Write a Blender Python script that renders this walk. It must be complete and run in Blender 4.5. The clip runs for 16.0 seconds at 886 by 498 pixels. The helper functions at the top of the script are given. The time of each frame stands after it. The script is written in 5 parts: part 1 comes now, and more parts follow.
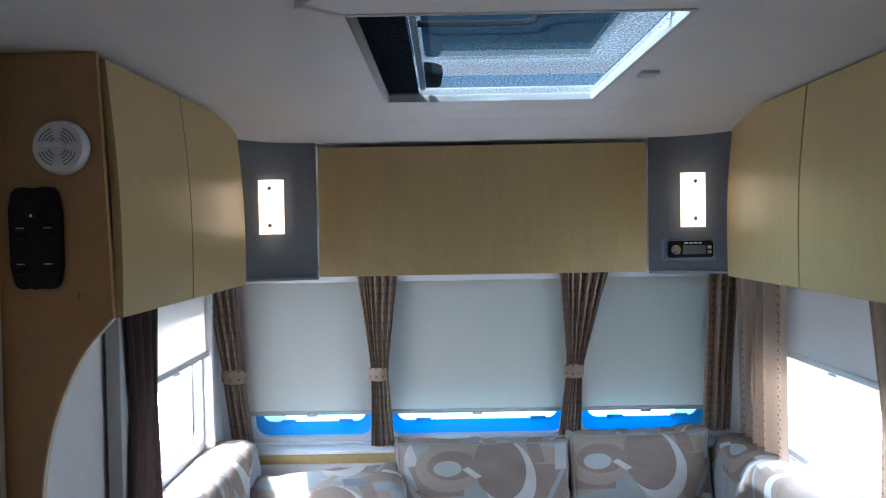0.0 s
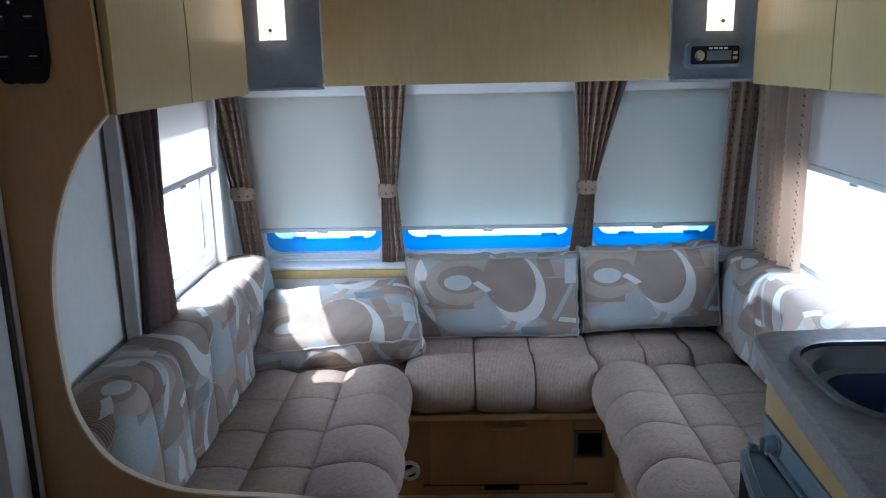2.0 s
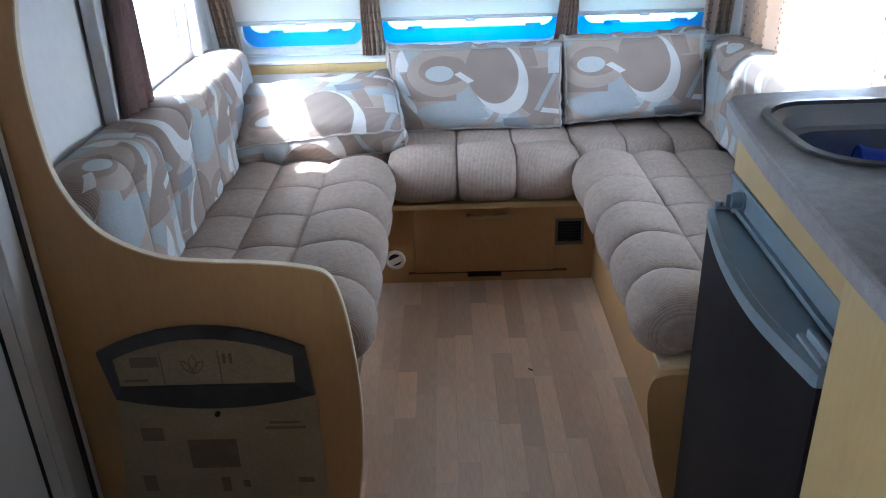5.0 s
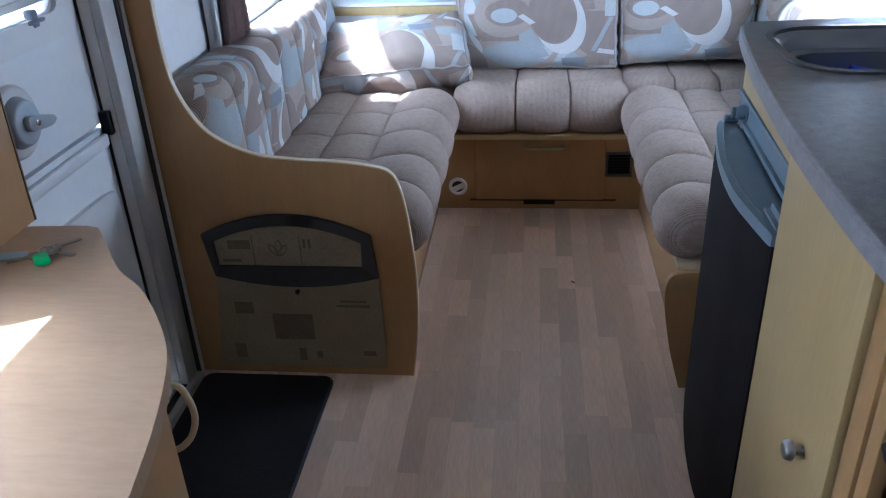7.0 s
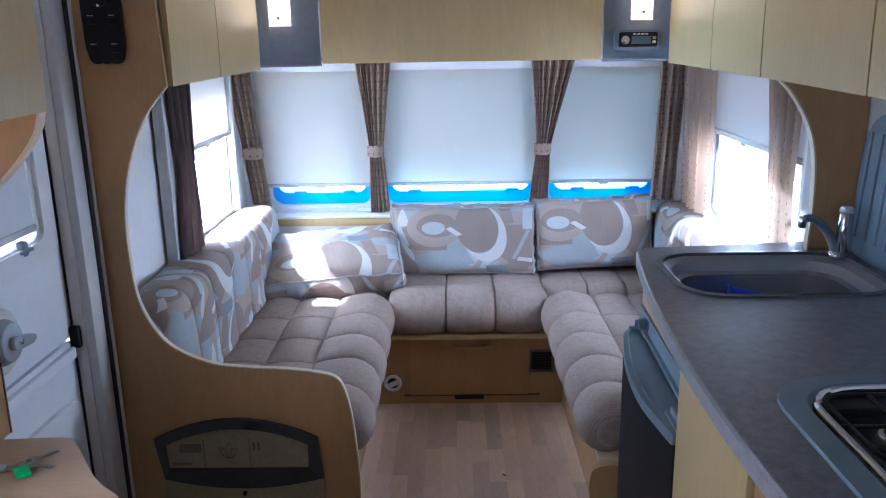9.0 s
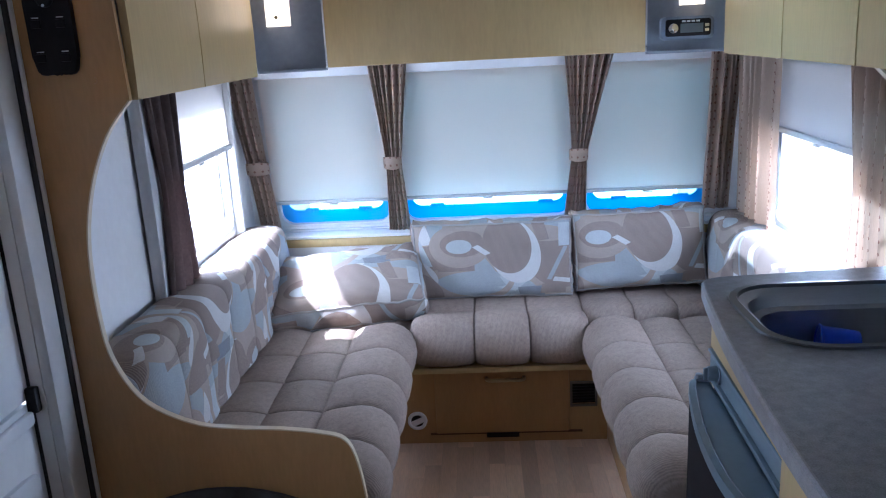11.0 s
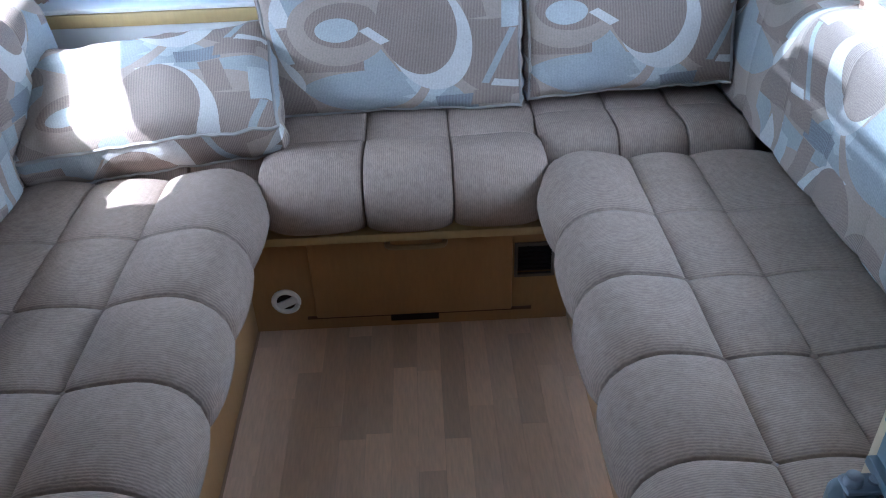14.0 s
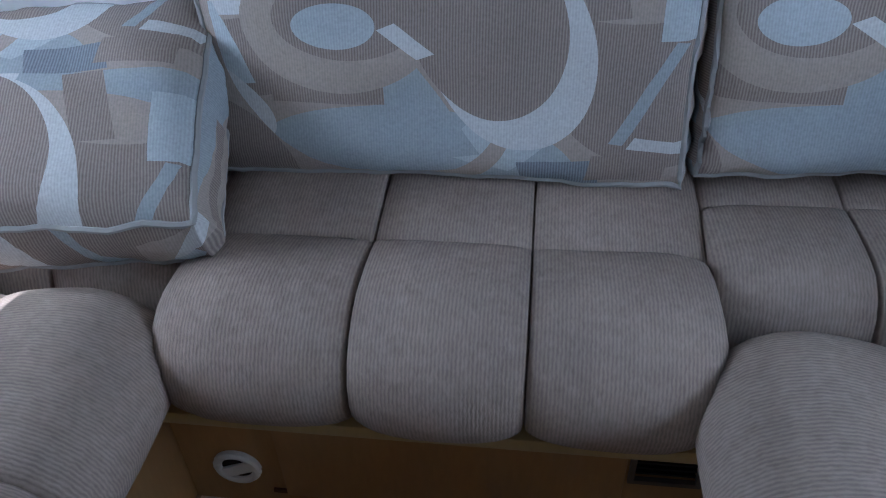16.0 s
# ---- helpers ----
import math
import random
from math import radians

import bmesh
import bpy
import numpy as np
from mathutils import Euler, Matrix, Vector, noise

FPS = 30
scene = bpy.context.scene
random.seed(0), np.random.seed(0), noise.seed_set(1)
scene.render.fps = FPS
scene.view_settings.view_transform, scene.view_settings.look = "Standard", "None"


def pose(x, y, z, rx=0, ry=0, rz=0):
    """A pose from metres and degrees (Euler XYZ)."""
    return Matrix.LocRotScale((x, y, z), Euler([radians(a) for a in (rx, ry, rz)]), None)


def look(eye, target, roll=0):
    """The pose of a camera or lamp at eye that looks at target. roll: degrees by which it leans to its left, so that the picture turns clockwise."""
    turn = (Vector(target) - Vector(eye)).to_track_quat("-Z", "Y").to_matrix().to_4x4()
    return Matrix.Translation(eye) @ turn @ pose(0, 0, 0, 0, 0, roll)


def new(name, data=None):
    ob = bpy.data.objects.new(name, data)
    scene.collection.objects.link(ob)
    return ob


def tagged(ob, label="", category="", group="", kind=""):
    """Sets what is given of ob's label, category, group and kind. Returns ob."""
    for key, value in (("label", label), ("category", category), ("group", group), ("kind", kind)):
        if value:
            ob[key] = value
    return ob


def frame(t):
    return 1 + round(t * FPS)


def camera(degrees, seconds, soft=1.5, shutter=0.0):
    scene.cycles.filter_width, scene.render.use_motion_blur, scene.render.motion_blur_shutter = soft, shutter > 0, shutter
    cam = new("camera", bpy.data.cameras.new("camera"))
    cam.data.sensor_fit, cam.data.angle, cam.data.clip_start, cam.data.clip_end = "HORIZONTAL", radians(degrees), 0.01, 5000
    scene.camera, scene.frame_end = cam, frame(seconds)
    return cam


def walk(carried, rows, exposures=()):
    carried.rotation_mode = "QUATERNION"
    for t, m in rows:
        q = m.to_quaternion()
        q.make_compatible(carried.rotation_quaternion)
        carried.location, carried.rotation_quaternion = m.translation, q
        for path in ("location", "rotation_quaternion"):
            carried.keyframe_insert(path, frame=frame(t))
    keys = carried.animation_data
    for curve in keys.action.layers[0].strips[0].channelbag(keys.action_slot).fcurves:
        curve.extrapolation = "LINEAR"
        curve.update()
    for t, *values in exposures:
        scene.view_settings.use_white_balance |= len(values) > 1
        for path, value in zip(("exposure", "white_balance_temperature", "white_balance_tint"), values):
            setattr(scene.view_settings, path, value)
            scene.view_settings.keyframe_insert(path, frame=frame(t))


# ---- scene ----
cam = camera(57.7, 16.0, soft=1.1)
PATH = [
    (0, (-0.129, 0.331, 1.525), (-0.132, 2.33, 1.476), -1.0),
    (0.5, (-0.125, 0.353, 1.515), (-0.153, 2.349, 1.39), -1.1),
    (1, (-0.132, 0.361, 1.497), (-0.176, 2.349, 1.29), -1.0),
    (1.5, (-0.125, 0.367, 1.478), (-0.178, 2.341, 1.162), -1.2),
    (2, (-0.126, 0.387, 1.454), (-0.165, 2.334, 0.997), -1.2),
    (2.5, (-0.163, 0.394, 1.394), (-0.17, 2.295, 0.77), -0.9),
    (3, (-0.15, 0.377, 1.38), (-0.16, 2.226, 0.619), -1.2),
    (3.5, (-0.143, 0.386, 1.362), (-0.154, 2.193, 0.503), -1.9),
    (6, (-0.046, 0.237, 1.355), (-0.105, 2.034, 0.478), -1.4),
    (6.5, (-0.021, 0.15, 1.356), (-0.16, 1.927, 0.449), -1.5),
    (7, (-0.017, 0.016, 1.35), (-0.237, 1.769, 0.412), -2.7),
    (7.5, (-0.022, -0.131, 1.361), (-0.208, 1.621, 0.414), -3.4),
    (8, (-0.044, -0.207, 1.381), (-0.155, 1.572, 0.474), -2.8),
    (8.5, (-0.04, -0.188, 1.421), (-0.105, 1.667, 0.677), -1.9),
    (9, (-0.044, -0.176, 1.488), (-0.073, 1.755, 0.968), -1.0),
    (11.5, (-0.026, 0.338, 1.451), (-0.143, 2.267, 0.937), -3.2),
    (12, (-0.073, 0.522, 1.410), (-0.135, 2.390, 0.702), -1.7),
    (12.5, (-0.061, 0.725, 1.385), (-0.185, 2.508, 0.487), -2.7),
    (13, (-0.074, 0.914, 1.362), (-0.048, 2.642, 0.354), -1.6),
    (13.5, (-0.008, 1.155, 1.326), (0.060, 2.846, 0.262), -1.9),
    (14, (0.061, 1.305, 1.308), (0.086, 2.955, 0.178), -2.3),
    (14.5, (0.054, 1.510, 1.322), (0.028, 3.127, 0.144), -4.2),
    (15, (0.062, 1.720, 1.292), (0.036, 3.335, 0.113), -3.4),
    (15.5, (0.115, 1.958, 1.206), (0.042, 3.533, -0.026), -2.9),
    (16, (0.106, 2.227, 1.103), (-0.107, 3.734, -0.194), -2.2),
]
EXPOSED = [(0.0, 1.2, 5550, 10), (2.5, 1.25, 5350, 10), (3.5, 1.65, 5450, 10), (6.0, 2.2, 5300, 10), (7.0, 2.1, 5060, 12), (8.0, 2.08, 4980, 16), (9.0, 2.1, 5100, 17), (11.5, 1.78, 5100, 16), (12.5, 1.7, 5080, 13), (13.5, 1.72, 5080, 11), (14.5, 1.56, 5100, 10), (15.5, 1.08, 5040, 10), (16.0, 0.96, 5100, 10)]
walk(cam, [(t, look(eye, target, roll)) for t, eye, target, roll in PATH], EXPOSED)

# ---- light ----
SUN_WAY = Vector((0.80, 0.44, -1.0)).normalized()
elev = math.asin(-SUN_WAY.z)
world = bpy.data.worlds.new("world")
scene.world = world
world.use_nodes = True
wn = world.node_tree
sky = wn.nodes.new("ShaderNodeTexSky")
sky.sky_type = "NISHITA"
sky.sun_disc = False
sky.sun_elevation = elev
sky.sun_rotation = math.atan2(-SUN_WAY.x, -SUN_WAY.y)
wn.links.new(sky.outputs[0], wn.nodes["Background"].inputs[0])
wn.nodes["Background"].inputs[1].default_value = 0.062
sun = new("sun", bpy.data.lights.new("sun", "SUN"))
sun.data.energy, sun.data.angle, sun.data.color = 5.0, radians(0.5), (1.0, 0.95, 0.88)
sun.matrix_world = look((0, 0, 6), Vector((0, 0, 6)) + SUN_WAY)


def window_light(name, m, w, h, watts):
    lamp = bpy.data.lights.new(name, "AREA")
    lamp.shape, lamp.size, lamp.size_y, lamp.energy, lamp.color = "RECTANGLE", w, h, watts, (0.86, 0.93, 1.0)
    ob = new(name, lamp)
    ob.matrix_world = m
    return ob


window_light("sky_light", look((-1.04, 2.75, 0.95), (0, 2.75, 0.45)), 0.62, 0.26, 2.4)
window_light("sky_light", look((1.04, 2.55, 0.95), (0, 2.55, 0.35)), 0.8, 0.26, 3.4)
# Fill lamp added outside window 6, which is out of view.
window_light("sky_light", look((-1.04, 0.35, 1.2), (0, 0.35, 1.1)), 0.5, 1.0, 5)
window_light("sky_light", look((0.0, 3.42, 0.8), (0, 0, 0.8)), 1.5, 0.08, 1.6)


# ---- materials ----
def mat(name, colour, rough=0.5, metal=0.0, vary=0.12, scale=6.0, stretch=(1, 1, 1), bump=0.0, bump_scale=200.0, colour2=None, spec=0.5,
        bump_stretch=(1, 1, 1), rnd=0.0, coat=0.0):
    m = bpy.data.materials.new(name)
    m.use_nodes = True
    nt = m.node_tree
    nd, ln = nt.nodes, nt.links
    b = nd["Principled BSDF"]
    b.inputs["Roughness"].default_value, b.inputs["Metallic"].default_value = rough, metal
    b.inputs["Specular IOR Level"].default_value = spec
    b.inputs["Coat Weight"].default_value = coat
    tc = nd.new("ShaderNodeTexCoord")
    mp = nd.new("ShaderNodeMapping")
    mp.inputs["Scale"].default_value = stretch
    ln.new(tc.outputs["Object"], mp.inputs[0])
    n1 = nd.new("ShaderNodeTexNoise")
    n1.inputs["Scale"].default_value, n1.inputs["Detail"].default_value = scale, 6
    ln.new(mp.outputs[0], n1.inputs["Vector"])
    n2 = nd.new("ShaderNodeTexNoise")
    n2.inputs["Scale"].default_value, n2.inputs["Detail"].default_value = scale * 9, 4
    ln.new(mp.outputs[0], n2.inputs["Vector"])
    add = nd.new("ShaderNodeMath")
    add.operation = "ADD"
    ln.new(n1.outputs[0], add.inputs[0])
    ln.new(n2.outputs[0], add.inputs[1])
    rng = nd.new("ShaderNodeMapRange")
    rng.inputs["From Min"].default_value, rng.inputs["From Max"].default_value = 0.65, 1.35
    ln.new(add.outputs[0], rng.inputs["Value"])
    mix = nd.new("ShaderNodeMix")
    mix.data_type = "RGBA"
    c2 = colour2 or tuple(c * (1 - vary) for c in colour)
    mix.inputs["A"].default_value = (*c2, 1)
    mix.inputs["B"].default_value = (*(min(1, c * (1 + vary * 0.5)) for c in colour), 1)
    ln.new(rng.outputs[0], mix.inputs["Factor"])
    out = mix.outputs["Result"]
    if rnd:
        oi = nd.new("ShaderNodeObjectInfo")
        hs = nd.new("ShaderNodeHueSaturation")
        r2 = nd.new("ShaderNodeMapRange")
        r2.inputs["To Min"].default_value, r2.inputs["To Max"].default_value = 1 - rnd, 1 + rnd
        ln.new(oi.outputs["Random"], r2.inputs["Value"])
        ln.new(r2.outputs[0], hs.inputs["Value"])
        ln.new(out, hs.inputs["Color"])
        out = hs.outputs[0]
    ln.new(out, b.inputs["Base Color"])
    rr = nd.new("ShaderNodeMapRange")
    rr.inputs["To Min"].default_value, rr.inputs["To Max"].default_value = rough * 0.85, min(1, rough * 1.15)
    ln.new(n1.outputs[0], rr.inputs["Value"])
    ln.new(rr.outputs[0], b.inputs["Roughness"])
    if bump:
        mp2 = nd.new("ShaderNodeMapping")
        mp2.inputs["Scale"].default_value = bump_stretch
        ln.new(tc.outputs["Object"], mp2.inputs[0])
        n3 = nd.new("ShaderNodeTexNoise")
        n3.inputs["Scale"].default_value, n3.inputs["Detail"].default_value = bump_scale, 3
        ln.new(mp2.outputs[0], n3.inputs["Vector"])
        bp = nd.new("ShaderNodeBump")
        bp.inputs["Strength"].default_value, bp.inputs["Distance"].default_value = bump, 0.002
        ln.new(n3.outputs[0], bp.inputs["Height"])
        ln.new(bp.outputs[0], b.inputs["Normal"])
    return m


BIRCH = mat("birch_veneer", (0.46, 0.34, 0.155), 0.38, vary=0.10, scale=2.5, stretch=(6, 1, 1), bump=0.05)
BIRCH_V = mat("birch_veneer_upright", (0.46, 0.34, 0.155), 0.38, vary=0.10, scale=2.5, stretch=(6, 6, 0.8), bump=0.05)
MAPLE = mat("maple_veneer", (0.42, 0.245, 0.10), 0.4, vary=0.12, scale=3, stretch=(5, 5, 1), bump=0.05)
EDGE = mat("cream_edging", (0.62, 0.52, 0.36), 0.45)
MOULD = mat("blue_grey_moulding", (0.30, 0.325, 0.365), 0.5, vary=0.12, bump=0.15, bump_scale=400)
GREY = mat("slate_grey_moulding", (0.17, 0.20, 0.25), 0.5, vary=0.15, bump=0.15, bump_scale=400)
CEIL = mat("ceiling_vinyl", (0.72, 0.70, 0.71), 0.7, vary=0.05, scale=4, bump=0.12, bump_scale=500)
WALL = mat("wall_vinyl", (0.72, 0.71, 0.70), 0.65, vary=0.06, scale=5, bump=0.15, bump_scale=350)
PLASTIC = mat("white_plastic", (0.74, 0.74, 0.74), 0.35, vary=0.04)
PALE = mat("pale_grey_plastic", (0.56, 0.56, 0.56), 0.45, vary=0.08)
DOORW = mat("door_white", (0.76, 0.78, 0.80), 0.4, vary=0.04, bump=0.05)
BLACK = mat("black_plastic", (0.012, 0.011, 0.013), 0.5, vary=0.3, spec=0.2)
RUBBER = mat("dark_rubber", (0.035, 0.035, 0.04), 0.7, vary=0.3)
SEAT = mat("ribbed_seat_fabric", (0.335, 0.268, 0.228), 0.95, vary=0.2, scale=7, spec=0.15)


def ribbed(m, period=0.0042):
    """Fine cords along the second UV axis, with flecks of dark yarn."""
    nd, ln = m.node_tree.nodes, m.node_tree.links
    b = nd["Principled BSDF"]
    uv = nd.new("ShaderNodeUVMap")
    wv = nd.new("ShaderNodeTexWave")
    wv.inputs["Scale"].default_value, wv.inputs["Distortion"].default_value = 0.314 / period, 2.2
    wv.inputs["Detail"].default_value, wv.inputs["Detail Scale"].default_value = 3, 2.5
    ln.new(uv.outputs[0], wv.inputs["Vector"])
    mp = nd.new("ShaderNodeMapping")
    mp.inputs["Scale"].default_value = (330, 130, 1)
    ln.new(uv.outputs[0], mp.inputs[0])
    ns = nd.new("ShaderNodeTexNoise")
    ns.inputs["Scale"].default_value, ns.inputs["Detail"].default_value = 1.0, 3
    ln.new(mp.outputs[0], ns.inputs["Vector"])
    mu = nd.new("ShaderNodeMath")
    mu.operation = "MULTIPLY_ADD"
    mu.inputs[1].default_value = 0.5
    ln.new(wv.outputs["Fac"], mu.inputs[0])
    ln.new(ns.outputs[0], mu.inputs[2])
    rg = nd.new("ShaderNodeMapRange")
    rg.inputs["From Min"].default_value, rg.inputs["From Max"].default_value = 0.35, 1.05
    rg.inputs["To Min"].default_value, rg.inputs["To Max"].default_value = 0.77, 1.14
    ln.new(mu.outputs[0], rg.inputs["Value"])
    hs = nd.new("ShaderNodeHueSaturation")
    src = b.inputs["Base Color"].links[0].from_socket
    ln.new(rg.outputs[0], hs.inputs["Value"])
    ln.new(src, hs.inputs["Color"])
    ln.new(hs.outputs[0], b.inputs["Base Color"])
    bp = nd.new("ShaderNodeBump")
    bp.inputs["Strength"].default_value, bp.inputs["Distance"].default_value = 0.32, 0.002
    ln.new(mu.outputs[0], bp.inputs["Height"])
    ln.new(bp.outputs[0], b.inputs["Normal"])


ribbed(SEAT)
WORKTOP = mat("speckled_grey_laminate", (0.20, 0.21, 0.235), 0.38, vary=0.45, scale=55, bump=0.05)
STEEL = mat("brushed_steel", (0.42, 0.43, 0.45), 0.38, metal=1.0, vary=0.1, stretch=(1, 12, 12), scale=10)
CHROME = mat("chrome", (0.75, 0.75, 0.77), 0.1, metal=1.0, vary=0.05)
FLOORW = mat("laminate_strip", (0.76, 0.58, 0.445), 0.30, vary=0.18, scale=3.5, stretch=(7, 0.8, 1), rnd=0.16)
FLOORG = mat("laminate_joint", (0.40, 0.28, 0.19), 0.6)
FRIDGE = mat("dark_grey_fridge", (0.016, 0.013, 0.014), 0.8, spec=0.10, vary=0.15, bump=0.1, bump_scale=300)
FRIDGEB = mat("blue_grey_plastic", (0.16, 0.22, 0.27), 0.4, vary=0.1)
MATM = mat("doormat_pile", (0.022, 0.021, 0.024), 1.0, vary=0.3, scale=60, bump=0.8, bump_scale=500, spec=0.1)
CARD = mat("printed_card", (0.31, 0.255, 0.165), 0.75, vary=0.25, scale=14)
DESK = mat("desk_laminate", (0.50, 0.35, 0.225), 0.4, vary=0.12, scale=3, stretch=(1, 5, 1))
KEYM = mat("key_metal", (0.35, 0.30, 0.24), 0.35, metal=1.0)
GREEN = mat("green_key_tag", (0.01, 0.55, 0.14), 0.4)
TAGB = mat("pale_blue_tag", (0.35, 0.50, 0.62), 0.4)
BLUE = mat("blue_plastic", (0.01, 0.06, 0.55), 0.35)


def glass(name, tint, rough=0.0):
    m = bpy.data.materials.new(name)
    m.use_nodes = True
    b = m.node_tree.nodes["Principled BSDF"]
    b.inputs["Base Color"].default_value = (*tint, 1)
    b.inputs["Transmission Weight"].default_value, b.inputs["Roughness"].default_value, b.inputs["IOR"].default_value = 1.0, rough, 1.45
    return m


def cloth_through(name, colour, part_through, rough=0.8):
    m = bpy.data.materials.new(name)
    m.use_nodes = True
    nd, ln = m.node_tree.nodes, m.node_tree.links
    b = nd["Principled BSDF"]
    b.inputs["Base Color"].default_value, b.inputs["Roughness"].default_value = (*colour, 1), rough
    tr = nd.new("ShaderNodeBsdfTranslucent")
    tr.inputs[0].default_value = (*colour, 1)
    mx = nd.new("ShaderNodeMixShader")
    mx.inputs[0].default_value = part_through
    ln.new(b.outputs[0], mx.inputs[1])
    ln.new(tr.outputs[0], mx.inputs[2])
    ln.new(mx.outputs[0], nd["Material Output"].inputs[0])
    n = nd.new("ShaderNodeTexNoise")
    n.inputs["Scale"].default_value = 700
    tc = nd.new("ShaderNodeTexCoord")
    ln.new(tc.outputs["Object"], n.inputs["Vector"])
    bp = nd.new("ShaderNodeBump")
    bp.inputs["Strength"].default_value, bp.inputs["Distance"].default_value = 0.15, 0.001
    ln.new(n.outputs[0], bp.inputs["Height"])
    ln.new(bp.outputs[0], b.inputs["Normal"])
    return m


def glow(name, colour, strength):
    m = bpy.data.materials.new(name)
    m.use_nodes = True
    b = m.node_tree.nodes["Principled BSDF"]
    b.inputs["Base Color"].default_value = (*colour, 1)
    b.inputs["Emission Color"].default_value, b.inputs["Emission Strength"].default_value = (*colour, 1), strength
    return m


SEAL = cloth_through("blue_window_seal", (0.13, 0.50, 0.80), 0.55, 0.3)
# Side blinds: greyer and nearly opaque, so that they look shaded.
BLIND_S = cloth_through("shaded_blind_fabric", (0.68, 0.66, 0.64), 0.015)
BLIND = cloth_through("blind_fabric", (0.78, 0.69, 0.60), 0.10)
PANE = glass("clear_acrylic", (0.93, 0.97, 1.0))
DOME = glass("blue_tinted_dome", (0.075, 0.145, 0.19))
PANE_B = glass("blue_tinted_acrylic", (0.35, 0.75, 1.0))
LAMPG = glow("lamp_diffuser_glow", (1.0, 0.83, 0.62), 0.62)


def pattern_mat():
    """Woven upholstery: overlapping ellipses, arcs and patches in brown, beige, grey blue and off-white, one motif a UV tile."""
    m = bpy.data.materials.new("patterned_fabric")
    m.use_nodes = True
    nd, ln = m.node_tree.nodes, m.node_tree.links
    b = nd["Principled BSDF"]
    b.inputs["Roughness"].default_value, b.inputs["Specular IOR Level"].default_value = 0.95, 0.15
    uv = nd.new("ShaderNodeUVMap")
    fr = nd.new("ShaderNodeVectorMath")
    fr.operation = "FRACTION"
    ln.new(uv.outputs[0], fr.inputs[0])
    brown, beige, light, pale, blue, navy = (0.25, 0.205, 0.18), (0.34, 0.285, 0.245), (0.50, 0.50, 0.50), (0.40, 0.43, 0.45), (0.31, 0.335, 0.355), (0.20, 0.215, 0.24)
    state = {"c": None}

    def mathn(op, a, v):
        n = nd.new("ShaderNodeMath")
        n.operation = op
        ln.new(a, n.inputs[0])
        if isinstance(v, (int, float)):
            n.inputs[1].default_value = v
        else:
            ln.new(v, n.inputs[1])
        return n.outputs[0]

    def inside(cx, cy, rx, ry, ang=0):
        mp = nd.new("ShaderNodeMapping")
        mp.vector_type = "TEXTURE"
        mp.inputs["Location"].default_value = (cx, cy, 0)
        mp.inputs["Rotation"].default_value = (0, 0, radians(ang))
        mp.inputs["Scale"].default_value = (rx, ry, 1)
        ln.new(fr.outputs[0], mp.inputs[0])
        ml = nd.new("ShaderNodeVectorMath")
        ml.operation = "MULTIPLY"
        ml.inputs[1].default_value = (1, 1, 0)
        ln.new(mp.outputs[0], ml.inputs[0])
        le = nd.new("ShaderNodeVectorMath")
        le.operation = "LENGTH"
        ln.new(ml.outputs[0], le.inputs[0])
        return mathn("LESS_THAN", le.outputs["Value"], 1.0)

    def boxed(x0, x1, y0, y1, ang=0):
        mp = nd.new("ShaderNodeMapping")
        mp.vector_type = "TEXTURE"
        mp.inputs["Location"].default_value = ((x0 + x1) / 2, (y0 + y1) / 2, 0)
        mp.inputs["Rotation"].default_value = (0, 0, radians(ang))
        mp.inputs["Scale"].default_value = ((x1 - x0) / 2, (y1 - y0) / 2, 1)
        ln.new(fr.outputs[0], mp.inputs[0])
        ab = nd.new("ShaderNodeVectorMath")
        ab.operation = "ABSOLUTE"
        ln.new(mp.outputs[0], ab.inputs[0])
        sp = nd.new("ShaderNodeSeparateXYZ")
        ln.new(ab.outputs[0], sp.inputs[0])
        return mathn("MULTIPLY", mathn("LESS_THAN", sp.outputs[0], 1.0), mathn("LESS_THAN", sp.outputs[1], 1.0))

    def lay(mask, colour):
        mx = nd.new("ShaderNodeMix")
        mx.data_type = "RGBA"
        ln.new(mask, mx.inputs["Factor"])
        if state["c"] is None:
            mx.inputs["A"].default_value = (*beige, 1)
        else:
            ln.new(state["c"], mx.inputs["A"])
        mx.inputs["B"].default_value = (*colour, 1)
        state["c"] = mx.outputs["Result"]

    def ring(outer, inner):
        return mathn("SUBTRACT", outer, mathn("MULTIPLY", outer, inner))

    lay(boxed(0.0, 0.12, 0.0, 1.0), beige)
    lay(boxed(0.09, 0.19, 0.70, 1.0), blue)
    lay(boxed(0.02, 0.10, 0.68, 0.95, 10), light)
    lay(boxed(0.44, 0.52, 0.74, 1.0), beige)
    lay(boxed(0.46, 0.68, 0.86, 1.05), light)
    lay(boxed(0.53, 0.62, 0.62, 0.90, 12), navy)
    lay(boxed(0.66, 1.05, 0.86, 1.1, -6), blue)
    lay(inside(0.90, 0.45, 0.20, 0.36, 12), brown)
    lay(ring(inside(0.80, 0.30, 0.40, 0.62, 20), inside(0.79, 0.26, 0.36, 0.57, 20)), beige)
    lay(inside(0.44, 0.10, 0.34, 0.24, -10), blue)
    lay(boxed(0.02, 0.16, 0.36, 0.66, 18), brown)
    lay(boxed(-0.02, 0.08, 0.40, 0.72, 14), pale)
    lay(inside(0.02, 0.34, 0.10, 0.20, 30), light)
    lay(boxed(0.52, 0.70, 0.10, 0.30, -30), pale)
    lay(inside(0.80, 0.80, 0.20, 0.10, -20), beige)
    lay(boxed(0.76, 0.84, 0.70, 1.0, 8), brown)
    lay(boxed(0.92, 1.02, 0.62, 0.90), pale)
